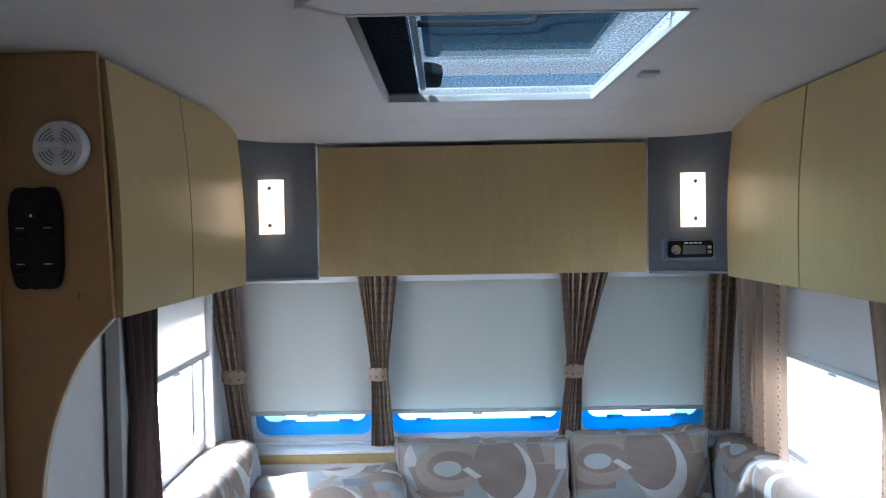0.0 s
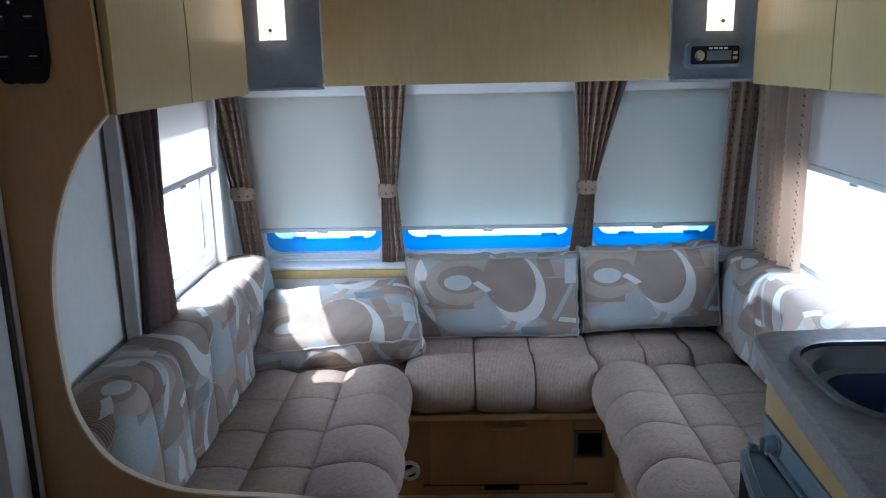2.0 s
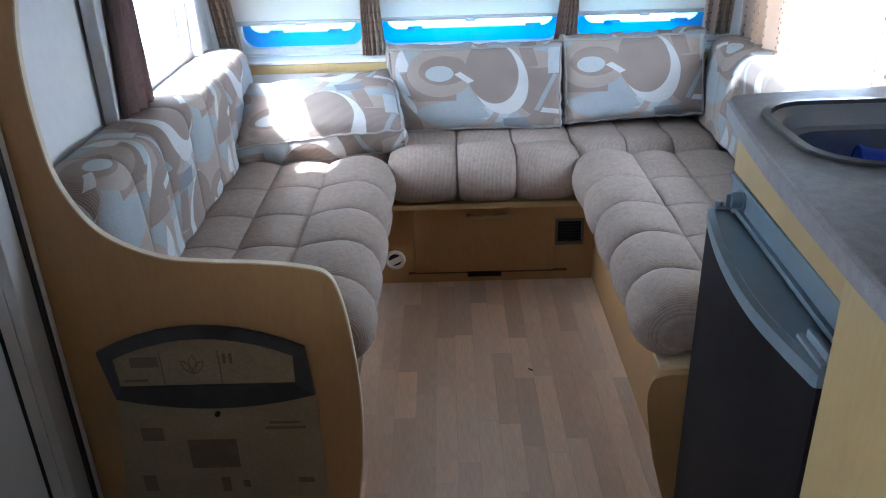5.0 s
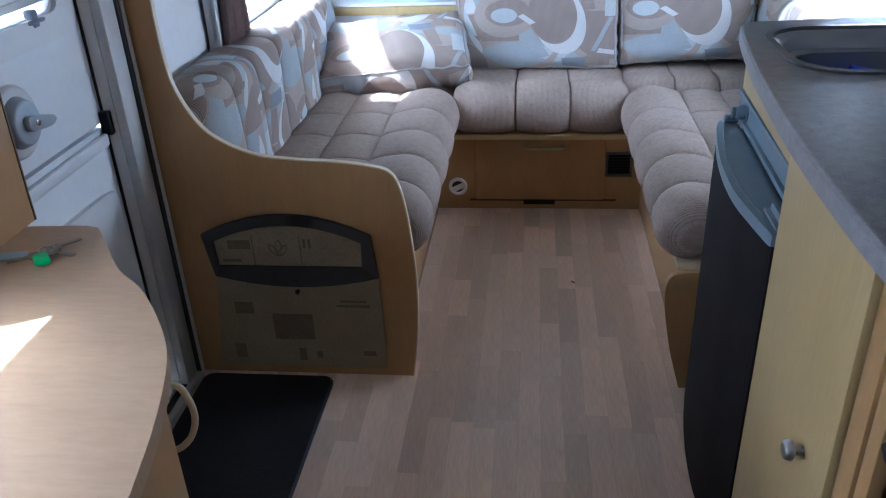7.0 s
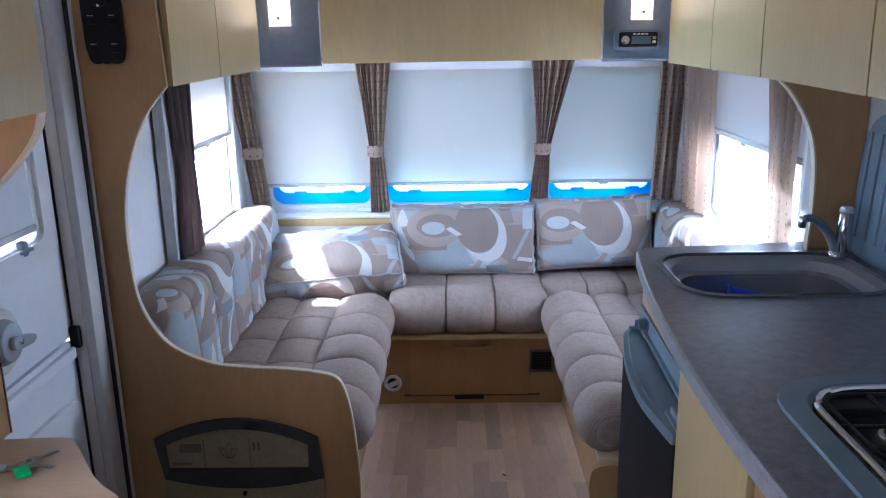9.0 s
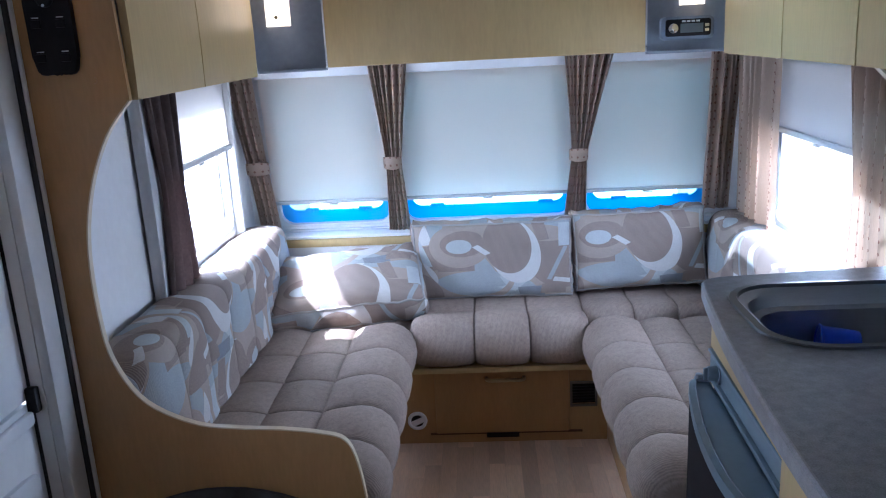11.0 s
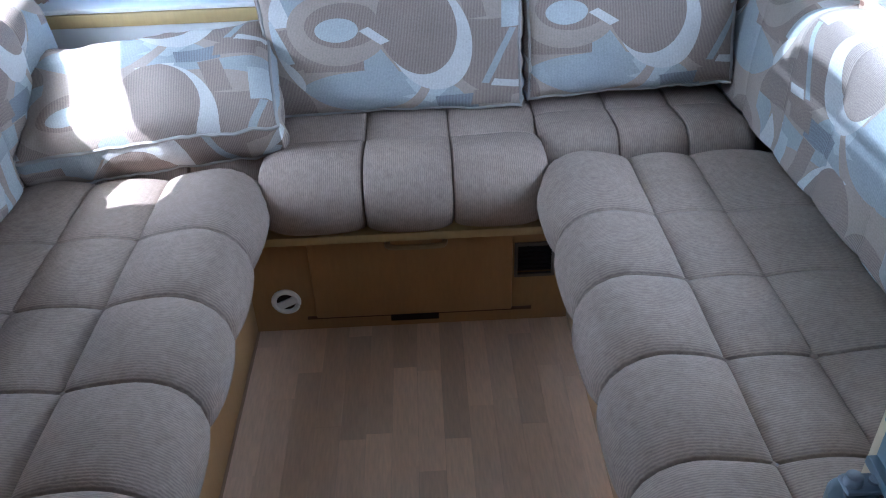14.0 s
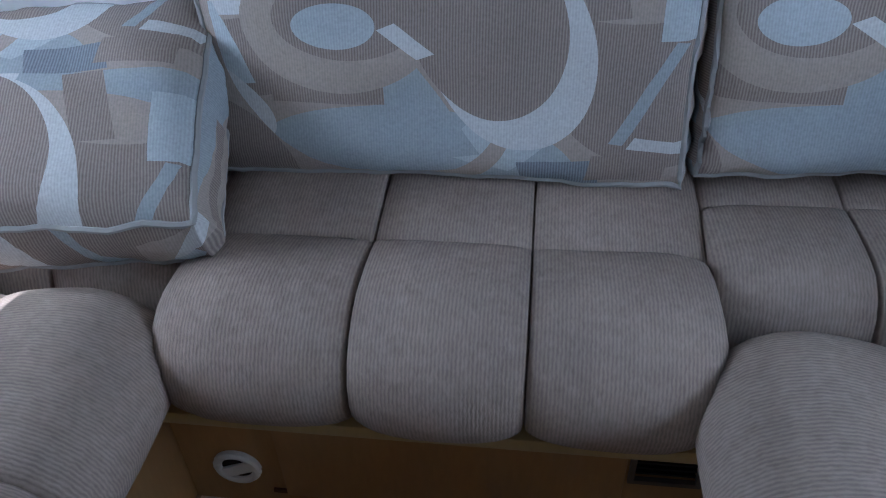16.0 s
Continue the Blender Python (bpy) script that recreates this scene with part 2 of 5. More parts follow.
    lay(boxed(0.38, 0.52, 0.12, 0.50, 20), blue)
    lay(ring(inside(0.30, 0.50, 0.34, 0.62, 10), inside(0.33, 0.55, 0.29, 0.55, 10)), beige)
    lay(inside(0.04, 0.12, 0.13, 0.24, 20), brown)
    lay(boxed(0.15, 0.385, 0.345, 0.46), brown)
    lay(inside(0.295, 0.66, 0.195, 0.27), beige)
    lay(inside(0.315, 0.685, 0.145, 0.165, -8), brown)
    lay(inside(0.29, 0.65, 0.082, 0.088), pale)
    lay(inside(0.635, 0.585, 0.165, 0.41, 6), light)
    lay(boxed(0.40, 0.57, 0.68, 1.05, 24), beige)
    lay(inside(0.595, 0.655, 0.150, 0.355, 4), brown)
    lay(boxed(0.41, 0.455, 0.535, 0.665, 38), light)
    lay(boxed(0.895, 0.925, 0.20, 0.62, -16), blue)
    lay(boxed(0.88, 1.0, 0.17, 0.225, -16), light)
    lay(boxed(0.66, 0.82, 0.0, 0.13, 6), navy)
    lay(boxed(0.80, 0.96, 0.03, 0.15, -6), brown)
    # the weave: fine ribs, stronger on the dark yarns
    tc = nd.new("ShaderNodeTexCoord")
    wv = nd.new("ShaderNodeTexWave")
    wv.inputs["Scale"].default_value, wv.inputs["Distortion"].default_value = 55, 0.6
    ln.new(uv.outputs[0], wv.inputs["Vector"])
    ns = nd.new("ShaderNodeTexNoise")
    ns.inputs["Scale"].default_value, ns.inputs["Detail"].default_value = 260, 3
    ln.new(tc.outputs["Object"], ns.inputs["Vector"])
    bw = nd.new("ShaderNodeRGBToBW")
    ln.new(state["c"], bw.inputs[0])
    deep = nd.new("ShaderNodeMapRange")
    deep.inputs["From Min"].default_value, deep.inputs["From Max"].default_value = 0.22, 0.28
    deep.inputs["To Min"].default_value, deep.inputs["To Max"].default_value = 0.50, 0.14
    ln.new(bw.outputs[0], deep.inputs["Value"])
    big = nd.new("ShaderNodeTexNoise")
    big.inputs["Scale"].default_value = 9
    ln.new(tc.outputs["Object"], big.inputs["Vector"])
    rg = nd.new("ShaderNodeMath")
    rg.operation = "ADD"
    ln.new(mathn("MULTIPLY", mathn("SUBTRACT", wv.outputs["Fac"], 0.42), deep.outputs[0]), rg.inputs[0])
    ln.new(mathn("ADD", mathn("MULTIPLY", ns.outputs[0], 0.5), mathn("ADD", mathn("MULTIPLY", big.outputs[0], 0.25), 0.66)), rg.inputs[1])
    hs = nd.new("ShaderNodeHueSaturation")
    ln.new(rg.outputs[0], hs.inputs["Value"])
    ln.new(state["c"], hs.inputs["Color"])
    ln.new(hs.outputs[0], b.inputs["Base Color"])
    bp = nd.new("ShaderNodeBump")
    bp.inputs["Strength"].default_value, bp.inputs["Distance"].default_value = 0.4, 0.001
    ln.new(ns.outputs[0], bp.inputs["Height"])
    ln.new(bp.outputs[0], b.inputs["Normal"])
    return m


PATTERN = pattern_mat()


def dotted_mat():
    m = cloth_through("brown_dotted_curtain", (0.42, 0.32, 0.25), 0.07, 0.9)
    nd, ln = m.node_tree.nodes, m.node_tree.links
    uv = nd.new("ShaderNodeUVMap")
    fr = nd.new("ShaderNodeVectorMath")
    fr.operation = "FRACTION"
    ln.new(uv.outputs[0], fr.inputs[0])
    ds = nd.new("ShaderNodeVectorMath")
    ds.operation = "DISTANCE"
    ds.inputs[1].default_value = (0.5, 0.5, 0)
    ln.new(fr.outputs[0], ds.inputs[0])
    lt = nd.new("ShaderNodeMath")
    lt.operation = "LESS_THAN"
    lt.inputs[1].default_value = 0.15
    ln.new(ds.outputs["Value"], lt.inputs[0])
    ns = nd.new("ShaderNodeTexNoise")
    ns.inputs["Scale"].default_value = 40
    c0 = nd.new("ShaderNodeMix")
    c0.data_type = "RGBA"
    c0.inputs["A"].default_value, c0.inputs["B"].default_value = (0.50, 0.39, 0.30, 1), (0.62, 0.49, 0.385, 1)
    ln.new(ns.outputs[0], c0.inputs["Factor"])
    c1 = nd.new("ShaderNodeMix")
    c1.data_type = "RGBA"
    c1.inputs["B"].default_value = (0.30, 0.17, 0.13, 1)
    ln.new(lt.outputs[0], c1.inputs["Factor"])
    ln.new(c0.outputs["Result"], c1.inputs["A"])
    ln.new(c1.outputs["Result"], nd["Principled BSDF"].inputs["Base Color"])
    return m


CURTAIN = dotted_mat()
PIPING = mat("pale_piping", (0.34, 0.33, 0.32), 0.9)

# ---- building helpers ----
BASE = {}


def mesh_of(bm, name, material, smooth=True, angle=38):
    me = bpy.data.meshes.new(name)
    bmesh.ops.recalc_face_normals(bm, faces=bm.faces)
    bm.to_mesh(me)
    bm.free()
    if smooth:
        me.shade_smooth()
        me.set_sharp_from_angle(angle=radians(angle))
    me.materials.append(material)
    return me


def thing(name, at, label, category, group=""):
    ob = new(name)
    ob.location = at
    ob.empty_display_size = 0.05
    BASE[ob.name] = Matrix.Translation(at)
    return tagged(ob, label, category, group)


def part(name, bm, material, parent, label="", smooth=True, angle=38):
    ob = new(name, mesh_of(bm, name, material, smooth, angle))
    if parent:
        ob.parent = parent
        ob.matrix_parent_inverse = BASE.get(parent.name, Matrix()).inverted()
    return tagged(ob, label)


def solo(name, bm, material, label, category, group="", smooth=True):
    return tagged(part(name, bm, material, None, "", smooth), label, category, group)


def structure(name, bm, material, label="", smooth=False):
    return tagged(part(name, bm, material, None, "", smooth), label, "", "", "structure")


def add_box(bm, x0, x1, y0, y1, z0, z1, bev=0.0, seg=2, m=None):
    r = bmesh.ops.create_cube(bm, size=1.0)
    vs = r["verts"]
    bmesh.ops.scale(bm, vec=(abs(x1 - x0), abs(y1 - y0), abs(z1 - z0)), verts=vs)
    bmesh.ops.translate(bm, vec=((x0 + x1) / 2, (y0 + y1) / 2, (z0 + z1) / 2), verts=vs)
    if m is not None:
        bmesh.ops.transform(bm, matrix=m, verts=vs)
    if bev:
        es = list({e for v in vs for e in v.link_edges})
        bmesh.ops.bevel(bm, geom=es, offset=bev, segments=seg, profile=0.5, affect="EDGES")
    return bm


def box(x0, x1, y0, y1, z0, z1, bev=0.0, seg=2, m=None):
    return add_box(bmesh.new(), x0, x1, y0, y1, z0, z1, bev, seg, m)


def add_prism(bm, outline, axis, a0, a1, bev=0.0):
    """Extrudes a closed outline of (u, v) along an axis: x: (y, z), y: (x, z), z: (x, y)."""
    def place(u, v, a):
        return {"x": (a, u, v), "y": (u, a, v), "z": (u, v, a)}[axis]
    low = [bm.verts.new(place(u, v, a0)) for u, v in outline]
    top = [bm.verts.new(place(u, v, a1)) for u, v in outline]
    n = len(outline)
    caps = [bm.faces.new(low), bm.faces.new(top)]
    for i in range(n):
        bm.faces.new((low[i], low[(i + 1) % n], top[(i + 1) % n], top[i]))
    if bev:
        es = list({e for f in caps for e in f.edges})
        bmesh.ops.bevel(bm, geom=es, offset=bev, segments=2, profile=0.5, affect="EDGES")
    return bm


def prism(outline, axis, a0, a1, bev=0.0):
    return add_prism(bmesh.new(), outline, axis, a0, a1, bev)


def smooth_line(pts, n=6, closed=False):
    """A Catmull-Rom curve through pts."""
    out, c = [], len(pts)
    for i in range(c if closed else c - 1):
        p = [pts[(i + k) % c] if closed else pts[max(0, min(c - 1, i + k))] for k in (-1, 0, 1, 2)]
        for j in range(n):
            t = j / n
            out.append(tuple(0.5 * (2 * b + (d - a) * t + (2 * a - 5 * b + 4 * d - e) * t * t + (3 * b - a - 3 * d + e) * t ** 3)
                             for a, b, d, e in zip(*p)))
    if not closed:
        out.append(tuple(pts[-1]))
    return out


def rounded(x0, x1, y0, y1, r, n=5):
    out = []
    for cx, cy, a in ((x1 - r, y1 - r, 0), (x0 + r, y1 - r, 90), (x0 + r, y0 + r, 180), (x1 - r, y0 + r, 270)):
        for k in range(n + 1):
            g = radians(a + 90 * k / n)
            out.append((cx + r * math.cos(g), cy + r * math.sin(g)))
    return out


def add_tube(bm, pts, r, seg=8, closed=False):
    pts = [Vector(p) for p in pts]
    rings, n = [], len(pts)
    up = Vector((0.31, 0.17, 0.93))
    for i, p in enumerate(pts):
        a = pts[(i - 1) % n] if closed or i else p
        b = pts[(i + 1) % n] if closed or i < n - 1 else p
        d = (b - a).normalized()
        s = d.cross(up).normalized()
        t = s.cross(d).normalized()
        rr = r(i / max(1, n - 1)) if callable(r) else r
        rings.append([bm.verts.new(p + (s * math.cos(2 * math.pi * k / seg) + t * math.sin(2 * math.pi * k / seg)) * rr) for k in range(seg)])
    for i in range(n if closed else n - 1):
        q, w = rings[i], rings[(i + 1) % n]
        for k in range(seg):
            bm.faces.new((q[k], q[(k + 1) % seg], w[(k + 1) % seg], w[k]))
    if not closed:
        bm.faces.new(rings[0])
        bm.faces.new(rings[-1][::-1])
    return bm


def tube(pts, r, seg=8, closed=False):
    return add_tube(bmesh.new(), pts, r, seg, closed)


def add_cyl(bm, p0, p1, r0, r1=None, seg=20, bev=0.0):
    p0, p1 = Vector(p0), Vector(p1)
    r1 = r0 if r1 is None else r1
    m = Matrix.Translation((p0 + p1) / 2) @ (p1 - p0).to_track_quat("Z", "Y").to_matrix().to_4x4()
    res = bmesh.ops.create_cone(bm, cap_ends=True, segments=seg, radius1=r0, radius2=r1, depth=(p1 - p0).length, matrix=m)
    if bev:
        es = [e for e in {e for v in res["verts"] for e in v.link_edges} if any(len(f.verts) > 4 for f in e.link_faces)]
        bmesh.ops.bevel(bm, geom=es, offset=bev, segments=2, profile=0.5, affect="EDGES")
    return bm


def cyl(p0, p1, r0, r1=None, seg=20, bev=0.0):
    return add_cyl(bmesh.new(), p0, p1, r0, r1, seg, bev)


def surf(fn, nu, nv, uvfn=None, wrap_u=False):
    """A sheet of fn(u, v), u and v from 0 to 1: nu and nv are counts or lists of stations."""
    bm = bmesh.new()
    lay = bm.loops.layers.uv.new("UVMap")
    us = [i / nu for i in range(nu + 1)] if isinstance(nu, int) else nu
    vs = [j / nv for j in range(nv + 1)] if isinstance(nv, int) else nv
    nu, nv = len(us) - 1, len(vs) - 1
    cols = nu if wrap_u else nu + 1
    g = [[bm.verts.new(fn(us[i], vs[j])) for j in range(nv + 1)] for i in range(cols)]
    for i in range(nu):
        for j in range(nv):
            q = ((i, j), (i + 1, j), (i + 1, j + 1), (i, j + 1))
            f = bm.faces.new([g[a % cols][b] for a, b in q])
            for lp, (a, b) in zip(f.loops, q):
                lp[lay].uv = uvfn(us[a], vs[b]) if uvfn else (us[a], vs[b])
    return bm


def holed_wall(axis, inner, outer, u0, u1, z0, z1, holes):
    """A wall with openings that go through it. axis x: a wall across x, u is y."""
    us = sorted({u0, u1, *(h[0] for h in holes), *(h[1] for h in holes)})
    zs = sorted({z0, z1, *(h[2] for h in holes), *(h[3] for h in holes)})
    bm = bmesh.new()
    def full(i, j):
        if not (0 <= i < len(us) - 1 and 0 <= j < len(zs) - 1):
            return False
        cu, cz = (us[i] + us[i + 1]) / 2, (zs[j] + zs[j + 1]) / 2
        return not any(h[0] < cu < h[1] and h[2] < cz < h[3] for h in holes)
    def p(u, z, a):
        return bm.verts.new((a, u, z) if axis == "x" else (u, a, z))
    def quad(*vs):
        bm.faces.new([p(*v) for v in vs])
    for i in range(len(us) - 1):
        for j in range(len(zs) - 1):
            if not full(i, j):
                continue
            a, b, c, d = us[i], us[i + 1], zs[j], zs[j + 1]
            for w in (inner, outer):
                quad((a, c, w), (b, c, w), (b, d, w), (a, d, w))
            for di, dj, e in ((-1, 0, ((a, c), (a, d))), (1, 0, ((b, c), (b, d))), (0, -1, ((a, c), (b, c))), (0, 1, ((a, d), (b, d)))):
                if not full(i + di, j + dj):
                    (ua, za), (ub, zb) = e
                    quad((ua, za, inner), (ub, zb, inner), (ub, zb, outer), (ua, za, outer))
    bmesh.ops.remove_doubles(bm, verts=bm.verts, dist=1e-5)
    return bm

# ---- structure ----
XW, YB, YF, ZC = 0.97, -2.2, 3.37, 1.90
structure("ground", box(-60, 60, -60, 60, -0.62, -0.60), mat("pale_ground", (0.68, 0.66, 0.62), 0.9, vary=0.12, scale=0.7), "pale sunlit ground outside the caravan")
structure("floor", box(-XW - 0.03, XW + 0.03, YB - 0.03, YF + 0.03, -0.04, -0.002), FLOORG, "wooden laminate floor")
structure("wall_left", holed_wall("x", -XW, -XW - 0.032, YB, YF + 0.03, -0.04, 1.96,
          [(2.37, 3.035, 0.815, 1.34), (0.98, 1.70, 0.03, 1.74), (-0.1, 0.85, 0.80, 1.30)]), WALL, "off-white vinyl side wall")
structure("wall_right", holed_wall("x", XW, XW + 0.032, YB, YF + 0.03, -0.04, 1.96, [(2.06, 2.99, 0.77, 1.34)]), WALL, "off-white vinyl side wall")
structure("wall_rear", box(-XW, XW, YB - 0.03, YB, -0.04, 1.96), WALL, "plain rear wall")

TILT_F = 8.0
MF = Matrix.Translation((0, 3.355, 0.76)) @ pose(0, 0, 0, TILT_F)
WINS = ((-0.862, -0.405), (-0.352, 0.322), (0.372, 0.855))
bm = holed_wall("y", 0.0, 0.032, -XW, XW, -0.09, 1.15, [(a, b, -0.02, 0.585) for a, b in WINS])
bmesh.ops.transform(bm, matrix=MF, verts=bm.verts)
structure("wall_front", bm, WALL, "off-white raked front wall")
structure("wall_front_lower", box(-XW, XW, YF, YF + 0.03, -0.04, 0.68), WALL, "off-white lower front wall")

# ceiling: flat, then curving down to the front lockers
ZC = 1.858
SKY = (-0.272, 0.257, 1.53, 2.36)
slope = [(2.40, ZC), (2.60, 1.835), (2.80, 1.787), (3.40, 1.66), (3.40, 1.88)]
bm = bmesh.new()
for a, b in ((-1.0, SKY[0]), (SKY[1], 1.0)):
    add_prism(bm, [(YB, 1.88), (YB, ZC)] + slope, "x", a, b)
add_prism(bm, [(YB, 1.88), (YB, ZC), (SKY[2], ZC), (SKY[2], 1.88)], "x", SKY[0], SKY[1])
add_prism(bm, [(SKY[3], 1.88), (SKY[3], ZC)] + slope, "x", SKY[0], SKY[1])
structure("ceiling", bm, CEIL, "off-white vinyl ceiling with a roof light")


def curved_panel(outline, y0, y1, name, label, material):
    t = thing(name, (outline[0][0], y0, 0), label, "panel")
    part("panel_board", prism(outline, "y", y0, y1), material, t)
    return t


def edge_strip(pts, y0, y1, w=0.004):
    """A thin banding that follows an outline in the x-z plane."""
    bm = bmesh.new()
    rows = []
    for i, (x, z) in enumerate(pts):
        a, b = pts[max(0, i - 1)], pts[min(len(pts) - 1, i + 1)]
        d = Vector((b[0] - a[0], b[1] - a[1])).normalized()
        nx, nz = -d.y * w, d.x * w
        rows.append([bm.verts.new((x + s * nx, y, z + s * nz)) for s, y in ((-0.1, y0), (1, y0), (1, y1), (-0.1, y1))])
    for q, r in zip(rows, rows[1:]):
        for k in range(4):
            bm.faces.new((q[k], q[(k + 1) % 4], r[(k + 1) % 4], r[k]))
    return bm


# ---- the seat end panel beside the door ----
YP = 1.794
curve = smooth_line([(-0.337, 0.0), (-0.318, 0.14), (-0.312, 0.30), (-0.322, 0.46), (-0.338, 0.56), (-0.362, 0.607), (-0.415, 0.624), (-0.50, 0.635), (-0.60, 0.641),
                     (-0.70, 0.656), (-0.80, 0.71), (-0.855, 0.80), (-0.873, 0.90), (-0.872, 1.06), (-0.845, 1.19), (-0.795, 1.30), (-0.735, 1.372)], 5)
end_panel = curved_panel(curve + [(-0.741, 1.55), (-0.748, 1.72), (-0.754, 1.857), (-0.945, 1.857), (-0.945, 0.0)], YP, YP + 0.013,
                         "seat_end_panel", "orange-brown maple end panel with a curved cut-out", MAPLE)
part("edging", edge_strip(curve, YP - 0.001, YP + 0.014, 0.003), EDGE, end_panel, "cream edge banding")
# magazine pocket let into it
POCKET = mat("dark_pocket_plastic", (0.05, 0.052, 0.06), 0.5, vary=0.2)
pk = thing("magazine_pocket", (-0.64, YP, 0.03), "dark grey framed pocket holding printed cardboard", "pocket")
def arch(x0, x1, z, rise, n=10):
    return [(x0 + (x1 - x0) * i / n, z + rise * (1 - (2 * i / n - 1) ** 2)) for i in range(n + 1)]
o = arch(-0.422, -0.866, 0.437, 0.058)
inn = arch(-0.448, -0.838, 0.418, 0.048)
bm = bmesh.new()
for ring_o, ring_i in ((o, inn),):
    for i in range(len(o) - 1):
        add_prism(bm, [o[i], o[i + 1], inn[i + 1], inn[i]], "y", YP - 0.012, YP - 0.001)
add_prism(bm, [(-0.422, 0.437), (-0.448, 0.418), (-0.450, 0.345), (-0.410, 0.315)], "y", YP - 0.012, YP - 0.001)
add_prism(bm, [(-0.866, 0.437), (-0.838, 0.418), (-0.832, 0.345), (-0.846, 0.315)][::-1], "y", YP - 0.012, YP - 0.001)
bmesh.ops.remove_doubles(bm, verts=bm.verts, dist=1e-5)
part("pocket_frame", bm, POCKET, pk)
lo = arch(-0.410, -0.846, 0.315, -0.030)
part("pocket_mouth", prism([(-0.832, 0.346), (-0.450, 0.346)] + lo, "y", YP - 0.010, YP - 0.002), RUBBER, pk, "dark open mouth")
part("card", prism(arch(-0.450, -0.836, 0.416, 0.046) + [(-0.832, 0.347), (-0.452, 0.347)], "y", YP - 0.006, YP - 0.001), CARD, pk, "printed brown card")
part("pocket_front", prism(lo + [(-0.868, 0.12), (-0.885, 0.028), (-0.412, 0.028), (-0.408, 0.12)], "y", YP - 0.009, YP - 0.001), CARD, pk, "printed brown card front")
PRINT = mat("faded_print", (0.17, 0.13, 0.085), 0.8, vary=0.3, scale=30)
for x0, x1, z0, z1 in ((-0.81, -0.76, 0.20, 0.235), (-0.71, -0.60, 0.12, 0.20), (-0.53, -0.44, 0.225, 0.232), (-0.52, -0.45, 0.24, 0.246), (-0.83, -0.80, 0.055, 0.10), (-0.65, -0.63, 0.05, 0.09), (-0.60, -0.585, 0.06, 0.08), (-0.47, -0.435, 0.07, 0.085)):
    part("print_mark", box(x0, x1, YP - 0.0105, YP - 0.0085, z0, z1), PRINT, pk)
for x0, x1, z0, z1 in ((-0.60, -0.594, 0.40, 0.425), (-0.586, -0.580, 0.40, 0.425), (-0.80, -0.74, 0.395, 0.42), (-0.82, -0.77, 0.358, 0.364)):
    part("print_mark", box(x0, x1, YP - 0.0075, YP - 0.0055, z0, z1), PRINT, pk)
for tilt, ln in ((-34, 0.040), (4, 0.046), (38, 0.040)):
    leaf = [(0.0, 0.0), (0.30, 0.16), (0.68, 0.17), (1.0, 0.0), (0.68, -0.17), (0.30, -0.16)]
    ca, sa_ = math.cos(radians(90 - tilt)), math.sin(radians(90 - tilt))
    pts = [(-0.668 + ln * (u * ca - v * sa_), YP - 0.0068, 0.376 + ln * (u * sa_ + v * ca)) for u, v in smooth_line(leaf, 3, True)]
    part("leaf_drawing", tube(pts, 0.0011, 4, True), PRINT, pk)
for x in (-0.735, -0.61):
    part("print_rule", box(x, x + 0.002, YP - 0.0075, YP - 0.0055, 0.35, 0.435), PRINT, pk)
part("stud", cyl((-0.63, YP - 0.016, 0.30), (-0.63, YP - 0.008, 0.30), 0.006, seg=12), RUBBER, pk)
part("stud", cyl((-0.63, YP - 0.016, 0.272), (-0.63, YP - 0.008, 0.272), 0.006, seg=12), BLACK, pk)

# end panel above the sink, mirror of the other
curve_r = smooth_line([(0.735, 1.372), (0.78, 1.325), (0.825, 1.25), (0.848, 1.16), (0.852, 1.05), (0.850, 0.985), (0.848, 0.92)], 5)
t = curved_panel(curve_r + [(0.966, 0.92), (0.966, 1.857), (0.735, 1.857)], 1.805, 1.823, "sink_end_panel", "orange-brown maple end panel with a curved cut-out", MAPLE)
part("edging", edge_strip(curve_r, 1.803, 1.825), EDGE, t, "cream edge banding")
# low end panel of the other seat
curve_l = smooth_line([(0.372, 0.0), (0.34, 0.12), (0.318, 0.24), (0.314, 0.30), (0.325, 0.338), (0.36, 0.35)], 5)
curved_panel(curve_l + [(0.80, 0.35), (0.80, 0.0)], 1.775, 1.793, "low_end_panel", "orange-brown maple end panel below the seat", MAPLE)


# ---- overhead lockers ----
def bow(z):
    return 0.010 * math.sin((z - 1.372) / 0.48 * math.pi) - 0.045 * (z - 1.372)


